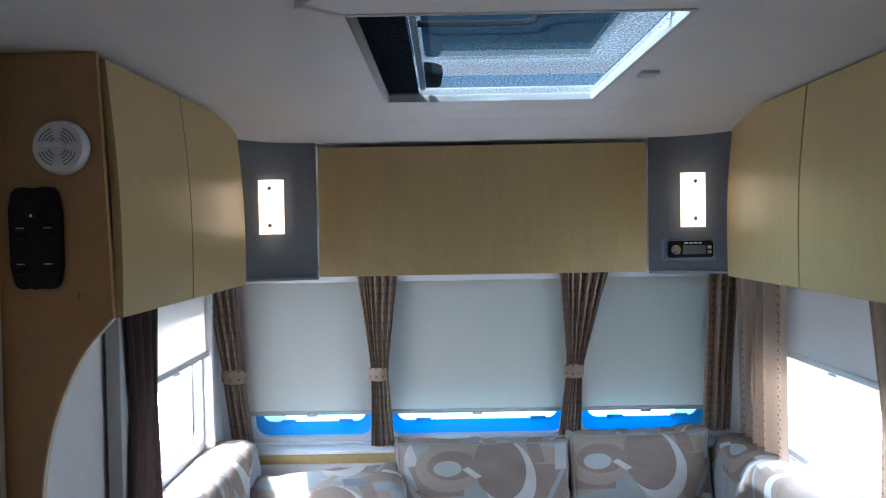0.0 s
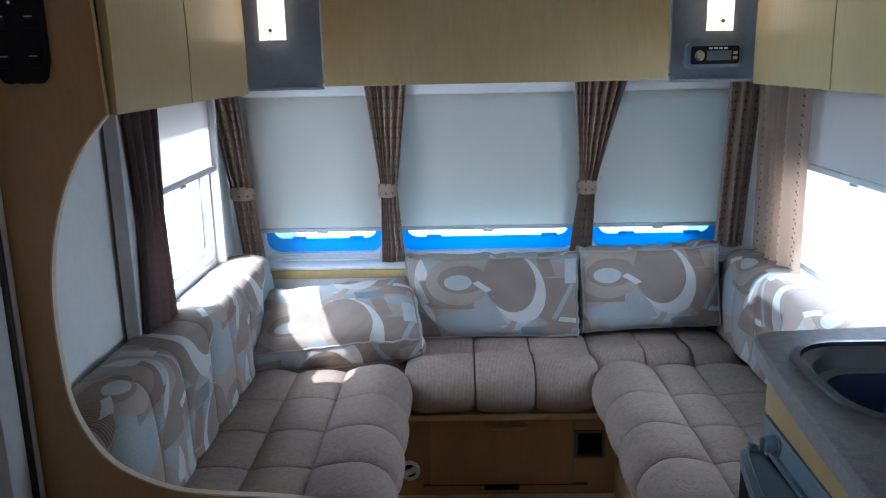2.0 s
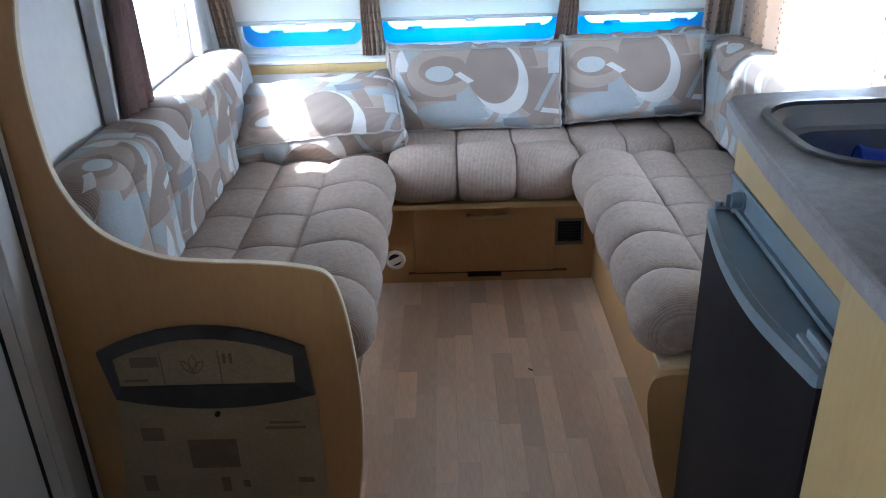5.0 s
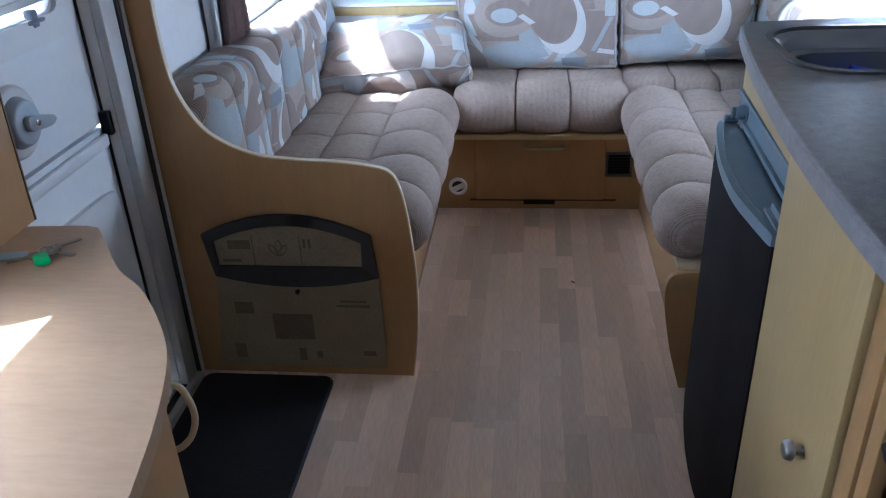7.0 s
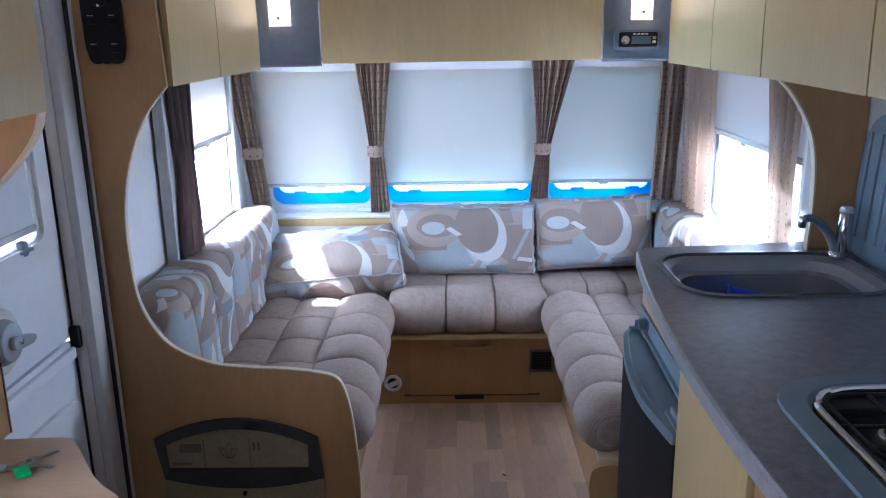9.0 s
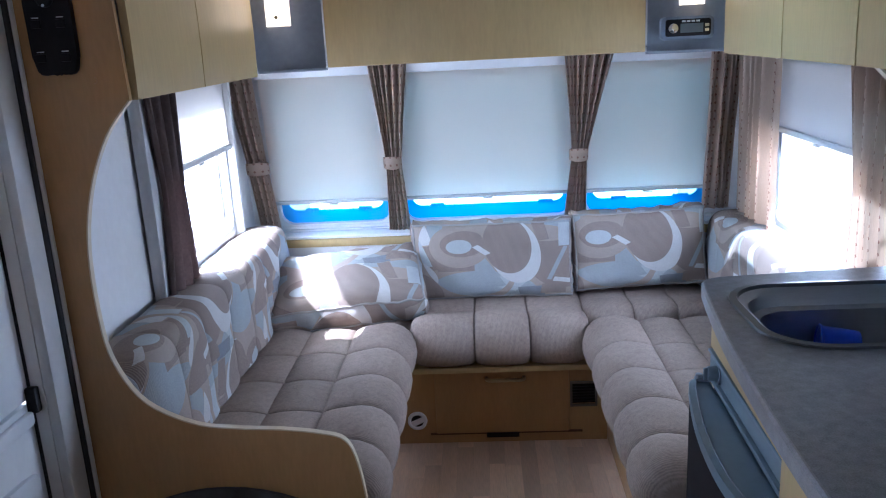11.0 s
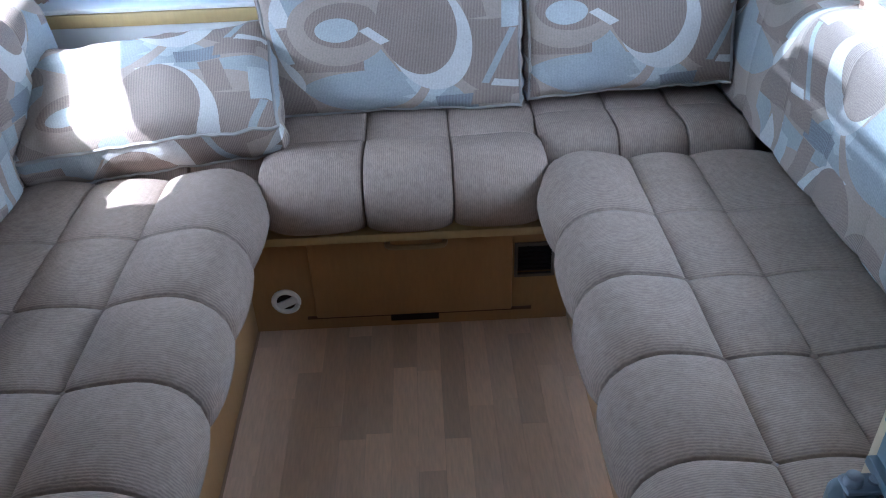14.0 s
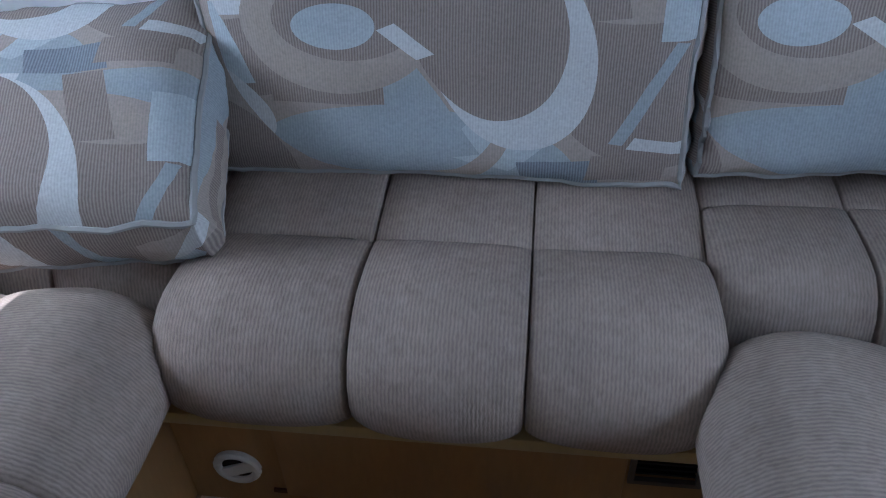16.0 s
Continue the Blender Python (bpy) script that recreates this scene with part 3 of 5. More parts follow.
def side_locker(sgn, xs, y0, y1, name="overhead_locker"):
    """xs: how far the foot of the door stands from the middle at y0 and y1."""
    t = thing(name, (sgn * (xs[0] + xs[1]) / 2, (y0 + y1) / 2, 1.37), "overhead locker with a flat pale birch door", "locker", "lockers along the walls")
    n = 10
    zs = [1.372 + (1.849 - 1.372) * k / n for k in range(n + 1)]
    def face(u, v):
        y = y0 + 0.003 + (y1 - y0 - 0.006) * u
        z = zs[0] + (zs[-1] - zs[0]) * v
        return Vector((sgn * (xs[0] + (xs[1] - xs[0]) * u - bow(z)), y, z))
    bm = bmesh.new()
    g = [[[bm.verts.new(face(i / 4, j / n) + Vector((sgn * d, 0, 0))) for d in (0, 0.017)] for j in range(n + 1)] for i in range(5)]
    for i in range(4):
        for j in range(n):
            for d in (0, 1):
                bm.faces.new((g[i][j][d], g[i + 1][j][d], g[i + 1][j + 1][d], g[i][j + 1][d]))
    for i in range(4):
        for j in (0, n):
            bm.faces.new((g[i][j][0], g[i + 1][j][0], g[i + 1][j][1], g[i][j][1]))
    for j in range(n):
        for i in (0, 4):
            bm.faces.new((g[i][j][0], g[i][j + 1][0], g[i][j + 1][1], g[i][j][1]))
    part("locker_door", bm, BIRCH_V, t, "pale birch door")
    back = 0.03
    outline = [(sgn * (xs[0] + back), y0 + 0.001), (sgn * (xs[1] + back), y1 - 0.001), (sgn * 0.968, y1 - 0.001), (sgn * 0.968, y0 + 0.001)]
    part("locker_body", prism(outline, "z", 1.378, 1.83), PALE, t, "pale grey underside")
    return t


side_locker(-1, (0.725, 0.722), 1.812, 2.222)
side_locker(-1, (0.722, 0.715), 2.222, 2.70)
side_locker(1, (0.705, 0.712), 2.222, 2.72)
side_locker(1, (0.690, 0.705), 1.79, 2.222)
side_locker(1, (0.655, 0.690), 1.21, 1.79)
side_locker(1, (0.63, 0.655), 0.75, 1.21)
side_locker(1, (0.63, 0.63), 0.10, 0.75)
side_locker(-1, (0.72, 0.72), 0.70, 1.175)
side_locker(-1, (0.72, 0.72), 0.10, 0.70)

t = thing("front_locker", (0, 2.77, 1.385), "wide front locker with a plain birch door", "locker")
part("locker_door", box(-0.508, 0.487, 2.770, 2.788, 1.386, 1.778, 0.004), BIRCH, t, "wide pale birch door")
part("locker_body", box(-0.512, 0.491, 2.790, 3.29, 1.392, 1.70), PALE, t)


def corner_panel(sgn, xa, label):
    """The slate moulding between the front locker and a side locker, hollow towards the room."""
    t = thing("corner_moulding", (sgn * 0.6, 2.75, 1.385), label, "moulding", "corner mouldings")
    def face(u, v):
        z = 1.386 + (1.85 - 1.386) * v
        x = xa + (sgn * (0.722 + 0.055 * (z - 1.386)) - xa) * u
        return (x, 2.776 - 0.045 * u ** 2.2, z)
    bm = surf(face, 10, 4)
    bmesh.ops.solidify(bm, geom=bm.faces[:], thickness=0.012)
    part("moulding_face", bm, MOULD, t)
    part("moulding_foot", prism([(xa, 2.777), (sgn * 0.72, 2.735), (sgn * 0.74, 2.76), (xa, 2.80)], "z", 1.378, 1.386), MOULD, t)
    return t


corner_panel(-1, -0.514, "slate grey corner moulding carrying a lit lamp")
corner_panel(1, 0.493, "slate grey corner moulding with lamp and radio")


def wall_lamp(x0, x1):
    yl = 2.752
    t = thing("wall_lamp", ((x0 + x1) / 2, yl, 1.6), "lit frosted glass wall lamp, warm white", "lamp", "corner wall lamps")
    def face(u, v):
        return (x0 + (x1 - x0) * u, yl - 0.012 - 0.018 * (1 - (2 * u - 1) ** 2), 1.519 + 0.162 * v)
    bm = surf(face, 10, 3)
    bmesh.ops.solidify(bm, geom=bm.faces[:], thickness=-0.004)
    part("diffuser", bm, LAMPG, t, "glowing frosted glass")
    part("back_plate", box(x0 + 0.008, x1 - 0.008, yl - 0.006, yl + 0.012, 1.525, 1.675, 0.003), PLASTIC, t)
    xm = (x0 + x1) / 2
    for z in (1.545, 1.655):
        part("screw_cap", cyl((xm, yl - 0.038, z), (xm, yl - 0.028, z), 0.006, seg=12), CHROME, t)
    return t


wall_lamp(-0.682, -0.606)
wall_lamp(0.580, 0.655)

rd = thing("car_radio", (0.61, 2.75, 1.45), "black car radio with a grey display in the moulding", "radio")
RX0, RX1, RY = 0.528, 0.686, 2.752
part("surround", prism(rounded(RX0, RX1, 1.418, 1.486, 0.014), "y", RY - 0.012, RY + 0.02, 0.003), GREY, rd, "dark grey surround")
part("front_plate", prism(rounded(RX0 + 0.012, RX1 - 0.012, 1.428, 1.478, 0.006), "y", RY - 0.020, RY - 0.010, 0.002), BLACK, rd)
part("display", box(RX0 + 0.055, RX1 - 0.035, RY - 0.0225, RY - 0.0195, 1.438, 1.465), mat("lcd_grey", (0.12, 0.14, 0.15), 0.2), rd, "grey display")
part("volume_knob", cyl((RX0 + 0.032, RY - 0.032, 1.452), (RX0 + 0.032, RY - 0.018, 1.452), 0.015, 0.014, 20, 0.002), CHROME, rd, "chrome knob")
for k in range(4):
    part("button", box(RX0 + 0.060 + k * 0.014, RX0 + 0.070 + k * 0.014, RY - 0.0225, RY - 0.0195, 1.469, 1.474), PALE, rd)
for k in range(2):
    part("button", box(RX1 - 0.030, RX1 - 0.018, RY - 0.0225, RY - 0.0195, 1.440 + k * 0.014, 1.449 + k * 0.014), CHROME, rd)


# ---- windows ----
def ring_bm(o, i, axis, a0, a1, m=None):
    bm = bmesh.new()
    n = len(o)
    for k in range(n):
        add_prism(bm, [o[k], o[(k + 1) % n], i[(k + 1) % n], i[k]], axis, a0, a1)
    bmesh.ops.remove_doubles(bm, verts=bm.verts, dist=1e-5)
    if m is not None:
        bmesh.ops.transform(bm, matrix=m, verts=bm.verts)
    return bm


def moved(bm, m):
    bmesh.ops.transform(bm, matrix=m, verts=bm.verts)
    return bm


def front_window(k, a, b, blind_z):
    t = tagged(thing("window_%d" % k, MF @ Vector(((a + b) / 2, 0, -0.02)), "front window with its blind drawn nearly down", "window"), kind="structure")
    o, i = rounded(a, b, -0.02, 0.585, 0.001), rounded(a + 0.006, b - 0.006, -0.014, 0.573, 0.05)
    part("window_frame", ring_bm(o, i, "y", 0.004, 0.030, MF), PLASTIC, t)
    p = part("pane", moved(prism(rounded(a + 0.002, b - 0.002, -0.018, 0.583, 0.03), "y", 0.036, 0.040), MF), PANE_B, t, "blue tinted acrylic")
    p.visible_shadow = False
    part("seal", ring_bm(rounded(a + 0.006, b - 0.006, -0.014, 0.573, 0.05), rounded(a + 0.032, b - 0.032, 0.038, 0.55, 0.04), "y", 0.026, 0.034, MF), SEAL, t, "blue edge of the acrylic")
    for cx in (a + 0.12, b - 0.12):
        c = part("catch", moved(box(cx - 0.016, cx + 0.016, 0.006, 0.026, 0.034, 0.050, 0.003), MF), SEAL, t, "blue-grey window catch")
        part("lever", moved(box(cx - 0.006, cx + 0.042, -0.004, 0.008, 0.048, 0.056, 0.002), MF), SEAL, c)
    # blind, part lowered
    bt = thing("roller_blind", MF @ Vector(((a + b) / 2, -0.01, blind_z)), "off-white pleated fabric blind nearly closed", "blind", "front window blinds")
    w = b - a
    def cloth(u, v):
        return (a - 0.012 + (w + 0.024) * u, -0.010 + 0.004 * math.sin(5 * u + 3 * v), blind_z + (0.600 - blind_z) * v)
    bm = surf(cloth, 12, 8)
    bmesh.ops.solidify(bm, geom=bm.faces[:], thickness=0.0015)
    part("blind_cloth", moved(bm, MF), BLIND, bt)
    part("bottom_bar", moved(box(a - 0.012, b + 0.012, -0.020, -0.004, blind_z - 0.008, blind_z + 0.006, 0.003), MF), PALE, bt, "grey bottom bar")
    part("pull_tab", moved(box((a + b) / 2 - 0.02, (a + b) / 2 + 0.02, -0.026, -0.018, blind_z - 0.013, blind_z - 0.006, 0.002), MF), PALE, bt)
    part("cassette", moved(box(a - 0.02, b + 0.02, -0.040, -0.001, 0.590, 0.640, 0.006), MF), PLASTIC, bt)


for k, (a, b) in enumerate(WINS):
    front_window(k + 1, a, b, 0.088)
structure("trim_sill", moved(box(-0.93, 0.93, -0.018, -0.001, -0.060, -0.030, 0.004), MF), PLASTIC, "white sill strip below the front windows")


def side_window(k, sgn, y0, y1, z0, z1, blind_z, blind=True):
    x = sgn * XW
    def xs(d):
        return sorted((x - sgn * d[0], x - sgn * d[1]))
    t = tagged(thing("window_%d" % k, (x, (y0 + y1) / 2, z0), "side window with a half-lowered blind", "window"), kind="structure")
    part("window_frame", ring_bm(rounded(y0 - 0.035, y1 + 0.035, z0 - 0.03, z1 + 0.03, 0.03), rounded(y0 + 0.006, y1 - 0.006, z0 + 0.006, z1 - 0.006, 0.04), "x", *xs((0.016, 0.001))), PLASTIC, t)
    p = part("pane", prism(rounded(y0 + 0.002, y1 - 0.002, z0 + 0.002, z1 - 0.002, 0.03), "x", *xs((-0.022, -0.026))), PANE, t)
    p.visible_shadow = False
    part("seal", ring_bm(rounded(y0 + 0.003, y1 - 0.003, z0 + 0.003, z1 - 0.003, 0.04), rounded(y0 + 0.02, y1 - 0.02, z0 + 0.02, z1 - 0.02, 0.035), "x", *xs((-0.014, -0.021))), PALE, t)
    if not blind:
        return t
    bt = thing("roller_blind", (x, (y0 + y1) / 2, blind_z), "off-white fabric blind half lowered over a side window", "blind", "side window blinds")
    def cloth(u, v):
        return (x - sgn * (0.030 + 0.002 * math.sin(4 * u)), y0 - 0.01 + (y1 - y0 + 0.02) * u, blind_z + (z1 + 0.02 - blind_z) * v)
    bm = surf(cloth, 10, 4)
    bmesh.ops.solidify(bm, geom=bm.faces[:], thickness=0.0015)
    part("blind_cloth", bm, BLIND_S, bt)
    part("bottom_bar", box(*xs((0.040, 0.022)), y0 - 0.01, y1 + 0.01, blind_z - 0.010, blind_z + 0.008, 0.003), PALE, bt, "grey bottom bar")
    part("pull_tab", box(*xs((0.046, 0.038)), (y0 + y1) / 2 - 0.02, (y0 + y1) / 2 + 0.02, blind_z - 0.016, blind_z - 0.008, 0.002), PALE, bt)
    for yy in (y0 - 0.035, y1 + 0.01):
        part("side_channel", box(*xs((0.048, 0.016)), yy, yy + 0.025, z0 - 0.03, z1 + 0.03, 0.004), PLASTIC, bt, "white side channel")
    return t


side_window(4, -1, 2.37, 3.035, 0.815, 1.34, 1.12)
side_window(5, 1, 2.06, 2.99, 0.77, 1.34, 1.12)
# Out of view: size and blind height are set to shape the dresser's sun patch.
side_window(6, -1, -0.1, 0.85, 0.80, 1.30, 1.0)
structure("trim_pilaster", box(-0.962, -0.925, 2.285, 2.340, 0.78, 1.372, 0.006), PALE, "grey upright strip beside the side window", True)

# ---- roof light ----
rl = thing("roof_light", (0, 1.95, ZC), "roof light with a fly screen and white frame", "roof light")
ZR = ZC
part("frame", ring_bm(rounded(-0.345, 0.345, 1.44, 2.56, 0.09), rounded(SKY[0] + 0.004, SKY[1] - 0.004, SKY[2] + 0.004, SKY[3] - 0.004, 0.006), "z", ZR - 0.012, ZR - 0.001), CEIL, rl, "white plastic frame")
part("inner_lip", ring_bm(rounded(SKY[0] + 0.001, SKY[1] - 0.001, SKY[2] + 0.001, SKY[3] - 0.001, 0.006), rounded(SKY[0] + 0.010, SKY[1] - 0.010, SKY[2] + 0.010, SKY[3] - 0.010, 0.006), "z", ZR - 0.014, ZR + 0.016), PALE, rl, "grey inner lip")
mesh_m = bpy.data.materials.new("fly_screen")
mesh_m.use_nodes = True
_n, _l = mesh_m.node_tree.nodes, mesh_m.node_tree.links
_tr = _n.new("ShaderNodeBsdfTransparent")
_tr.inputs[0].default_value = (0.72, 0.82, 0.90, 1)
_mx = _n.new("ShaderNodeMixShader")
_ns = _n.new("ShaderNodeTexNoise")
_ns.inputs["Scale"].default_value, _ns.inputs["Detail"].default_value = 110, 2
_rg = _n.new("ShaderNodeMapRange")
_rg.inputs["From Min"].default_value, _rg.inputs["From Max"].default_value = 0.42, 0.60
_rg.inputs["To Min"].default_value, _rg.inputs["To Max"].default_value = 0.36, 0.90
_l.new(_ns.outputs[0], _rg.inputs["Value"])
_l.new(_rg.outputs[0], _mx.inputs[0])
_tl = _n.new("ShaderNodeBsdfTranslucent")
_tl.inputs[0].default_value = (0.016, 0.028, 0.036, 1)
_l.new(_tl.outputs[0], _mx.inputs[1])
_l.new(_tr.outputs[0], _mx.inputs[2])
_l.new(_mx.outputs[0], _n["Material Output"].inputs[0])
part("fly_screen", surf(lambda u, v: (SKY[0] + 0.011 + (SKY[1] - SKY[0] - 0.022) * u, SKY[2] + 0.011 + (SKY[3] - SKY[2] - 0.022) * v, ZR + 0.003), 4, 4), mesh_m, rl, "blue-grey fly screen")
part("folded_shade", box(SKY[0] + 0.011, -0.185, SKY[2] + 0.011, SKY[3] - 0.011, ZR + 0.008, ZR + 0.013), mat("dark_shade", (0.02, 0.025, 0.035), 0.8), rl, "dark folded shade")
part("stay", box(-0.182, -0.168, SKY[2] + 0.03, SKY[3] - 0.02, ZR + 0.012, ZR + 0.03, 0.004), PLASTIC, rl, "white stay")
part("handle", prism(smooth_line([(-0.166, 2.30), (-0.135, 2.30), (-0.128, 2.22), (-0.128, 2.10), (-0.166, 2.06)], 4), "z", ZR + 0.014, ZR + 0.026), BLACK, rl, "dark handle")
part("cross_bar", tube(smooth_line([(-0.17, 1.72, ZR + 0.02), (0.02, 1.72, ZR + 0.02), (0.05, 1.66, ZR + 0.02), (0.24, 1.64, ZR + 0.02)], 4), 0.006), BLACK, rl)
part("catch", box(0.285, 0.325, 2.00, 2.05, ZR - 0.02, ZR - 0.011, 0.004), PALE, rl)
dome = part("dome", box(SKY[0] - 0.03, SKY[1] + 0.03, SKY[2] - 0.03, SKY[3] + 0.03, 1.915, 1.919), DOME, rl, "blue tinted acrylic dome")
dome.visible_shadow = False

# ---- floor covering mat, entrance door ----
d = tagged(thing("door_1", (-XW - 0.02, 1.34, 0.03), "white two-part entrance door, closed, with a small window", "door"), kind="structure")
XD = -1.0
part("upper_leaf", ring_bm(rounded(0.9805, 1.693, 0.775, 1.7395, 0.002), rounded(1.10, 1.612, 1.045, 1.60, 0.04), "x", XD - 0.02, XD), DOORW, d)
part("leaf_core", box(XD - 0.024, XD - 0.0205, 0.985, 1.693, 0.70, 0.83), DOORW, d)
lower = part("lower_leaf", prism(rounded(0.985, 1.693, 0.035, 0.765, 0.012), "x", XD - 0.02, XD - 0.001, 0.003), DOORW, d)
part("raised_panel", prism(smooth_line([(1.05, 0.11), (1.60, 0.11), (1.662, 0.125), (1.672, 0.20), (1.668, 0.40), (1.655, 0.58), (1.615, 0.625), (1.20, 0.63), (1.08, 0.61), (1.05, 0.55)], 5, True), "x", XD - 0.002, XD + 0.012, 0.006), DOORW, lower)
part("weather_bar", box(XD - 0.002, XD + 0.014, 0.99, 1.680, 0.722, 0.752, 0.006), DOORW, lower, "moulded ledge at the split")
# The deep top rail is added to cut a sun streak on the right seat.
w = part("door_window", ring_bm(rounded(1.07, 1.672, 0.990, 1.64, 0.05), rounded(1.115, 1.618, 1.042, 1.49, 0.03), "x", XD - 0.004, XD + 0.010), PLASTIC, d, "white window frame with rounded corners")
dp = part("pane", box(XD - 0.016, XD - 0.012, 1.102, 1.611, 1.047, 1.599), PANE, w)
part("blind", box(XD - 0.0105, XD - 0.0085, 1.104, 1.610, 1.078, 1.598), mat("door_blind_cloth", (0.70, 0.72, 0.74), 0.8, vary=0.04), w, "off-white blind nearly down")
part("blind_bar", box(XD - 0.0112, XD - 0.004, 1.117, 1.616, 1.064, 1.080, 0.002), PALE, w, "grey bottom bar")
part("window_catch", box(XD - 0.006, XD + 0.014, 1.515, 1.535, 1.026, 1.060, 0.004), GREY, w, "dark grey window catch")
part("catch_lever", box(XD + 0.006, XD + 0.018, 1.500, 1.550, 1.034, 1.042, 0.003), GREY, w)
hb = part("lock_body", cyl((XD, 1.385, 0.878), (XD + 0.012, 1.385, 0.878), 0.074, 0.068, 32, 0.004), PALE, d, "round grey lock plate")
LOCKG = mat("pale_blue_grey_lock", (0.34, 0.37, 0.41), 0.4, vary=0.08)
part("lock_bezel", cyl((XD + 0.010, 1.385, 0.878), (XD + 0.032, 1.385, 0.878), 0.052, 0.042, 28, 0.004), LOCKG, hb, "blue-grey lock housing")
part("lever", prism(smooth_line([(1.375, 0.892), (1.415, 0.884), (1.452, 0.872), (1.458, 0.862), (1.440, 0.856), (1.400, 0.860), (1.372, 0.866)], 4, True), "x", XD + 0.030, XD + 0.044, 0.003), LOCKG, hb, "blue-grey lever")
part("lock_pin", cyl((XD + 0.030, 1.395, 0.876), (XD + 0.047, 1.395, 0.876), 0.008, 0.007, 14, 0.002), CHROME, hb)
part("hinge", box(XD - 0.002, XD + 0.022, 1.680, 1.699, 0.745, 0.80, 0.003), BLACK, d, "black hinge block")
part("door_seal", box(XD - 0.004, XD + 0.004, 1.694, 1.699, 0.035, 1.735), BLACK, d)
structure("trim_door_post", box(-0.9695, -0.945, 1.700, 1.762, 0.0, 1.857, 0.004), PALE, "pale grey door post", True)
structure("trim_door_gasket", box(-0.962, -0.940, 1.763, 1.777, 0.0, 1.857, 0.003), RUBBER, "dark door gasket", True)
structure("trim_door_bead", box(-0.966, -0.938, 1.778, 1.793, 0.0, 1.857, 0.003), PLASTIC, "white bead beside the door", True)
structure("trim_sill_gap", box(-0.998, -0.951, 0.98, 1.70, 0.002, 0.020), BLACK, "dark gap at the door foot")
structure("trim_threshold", box(-0.950, -0.930, 0.98, 1.76, 0.0, 0.022, 0.003), PALE, "pale door threshold", True)
bm = prism(rounded(-0.919, -0.561, 1.271, 1.766, 0.026), "z", 0.001, 0.011, 0.003)
dm = thing("doormat", (-0.74, 1.52, 0), "black pile doormat with rounded corners", "doormat")
part("carpet", bm, MATM, dm)
part("rubber_border", ring_bm(rounded(-0.925, -0.555, 1.265, 1.772, 0.03), rounded(-0.918, -0.562, 1.272, 1.765, 0.025), "z", 0.0005, 0.007), RUBBER, dm, "dark rubber border")

# ---- seat bases ----
def bench(sgn):
    t = thing("bench_base", (sgn * 0.68, 2.34, 0), "pale wooden box bench below the side seat", "bench", "benches of the lounge")
    part("side_board", box(*sorted((sgn * 0.392, sgn * 0.410)), 1.80 if sgn < 0 else 1.797, 3.30, 0, 0.335), MAPLE, t)
    part("seat_board", box(*sorted((sgn * 0.345, sgn * 0.962)), 1.814, 3.30, 0.336, 0.348, 0.002), EDGE, t)


bench(-1)
bench(1)
fb = thing("front_bench", (0, 2.885, 0), "maple front bench with a drawer under the seat", "bench")
YD = 2.885
part("face_board", holed_wall("y", YD, YD + 0.015, -0.390, 0.390, 0.0, 0.335, [(0.262, 0.348, 0.142, 0.228)]), MAPLE, fb)
part("seat_board", box(-0.33, 0.34, 2.786, 3.30, 0.319, 0.341, 0.004), BIRCH, fb, "pale wooden lip")
dr = part("drawer_front", box(-0.235, 0.250, YD - 0.014, YD - 0.001, 0.044, 0.300, 0.003), MAPLE, fb)
part("handle", tube(smooth_line([(-0.045, YD - 0.014, 0.262), (-0.040, YD - 0.034, 0.262), (0.0, YD - 0.038, 0.262), (0.055, YD - 0.038, 0.262), (0.085, YD - 0.034, 0.262), (0.09, YD - 0.014, 0.262)], 4), 0.007), mat("beige_handle", (0.40, 0.30, 0.17), 0.4), dr, "slim beige bow handle")
part("gap_slot", box(-0.052, 0.068, YD - 0.010, YD - 0.001, 0.022, 0.040), BLACK, fb)
part("plinth_line", box(-0.26, 0.30, YD - 0.004, YD - 0.0005, 0.034, 0.042), mat("dark_gap", (0.10, 0.05, 0.025), 0.8), fb)
vt = part("vent", ring_bm([(0.256, 0.136), (0.354, 0.136), (0.354, 0.234), (0.256, 0.234)], [(0.264, 0.144), (0.346, 0.144), (0.346, 0.226), (0.264, 0.226)], "y", YD - 0.006, YD + 0.002), mat("brown_grey_vent", (0.12, 0.10, 0.085), 0.5), fb, "square vent")
part("grille_back", box(0.262, 0.348, YD + 0.012, YD + 0.014, 0.142, 0.228), BLACK, vt, "black grille")
for k in range(7):
    part("slat", box(0.264, 0.346, YD + 0.002, YD + 0.008, 0.149 + k * 0.0115, 0.153 + k * 0.0115), BLACK, vt)
out = part("air_outlet", tube([(-0.306 + 0.030 * math.cos(a * math.pi / 12), YD - 0.004, 0.094 + 0.030 * math.sin(a * math.pi / 12)) for a in range(24)], 0.007, 8, True), PLASTIC, fb, "round white warm-air outlet")
part("outlet_back", cyl((-0.306, YD - 0.004, 0.094), (-0.306, YD - 0.001, 0.094), 0.028), BLACK, out)
part("flap", box(-0.032, 0.032, -0.002, 0.002, -0.010, 0.010, m=Matrix.Translation((-0.302, YD - 0.006, 0.092)) @ pose(0, 0, 0, 0, -25, 0)), PLASTIC, out)
# shelf behind the seats
sh = thing("window_shelf", (0, 3.27, 0.6), "narrow shelf below the front windows with a wooden lip", "shelf")
part("shelf_top", box(-0.955, 0.955, 3.238, 3.335, 0.713, 0.725, 0.003), PLASTIC, sh, "white shelf top")
part("shelf_lip", box(-0.955, 0.955, 3.234, 3.248, 0.680, 0.712, 0.003), BIRCH, sh, "birch lip")
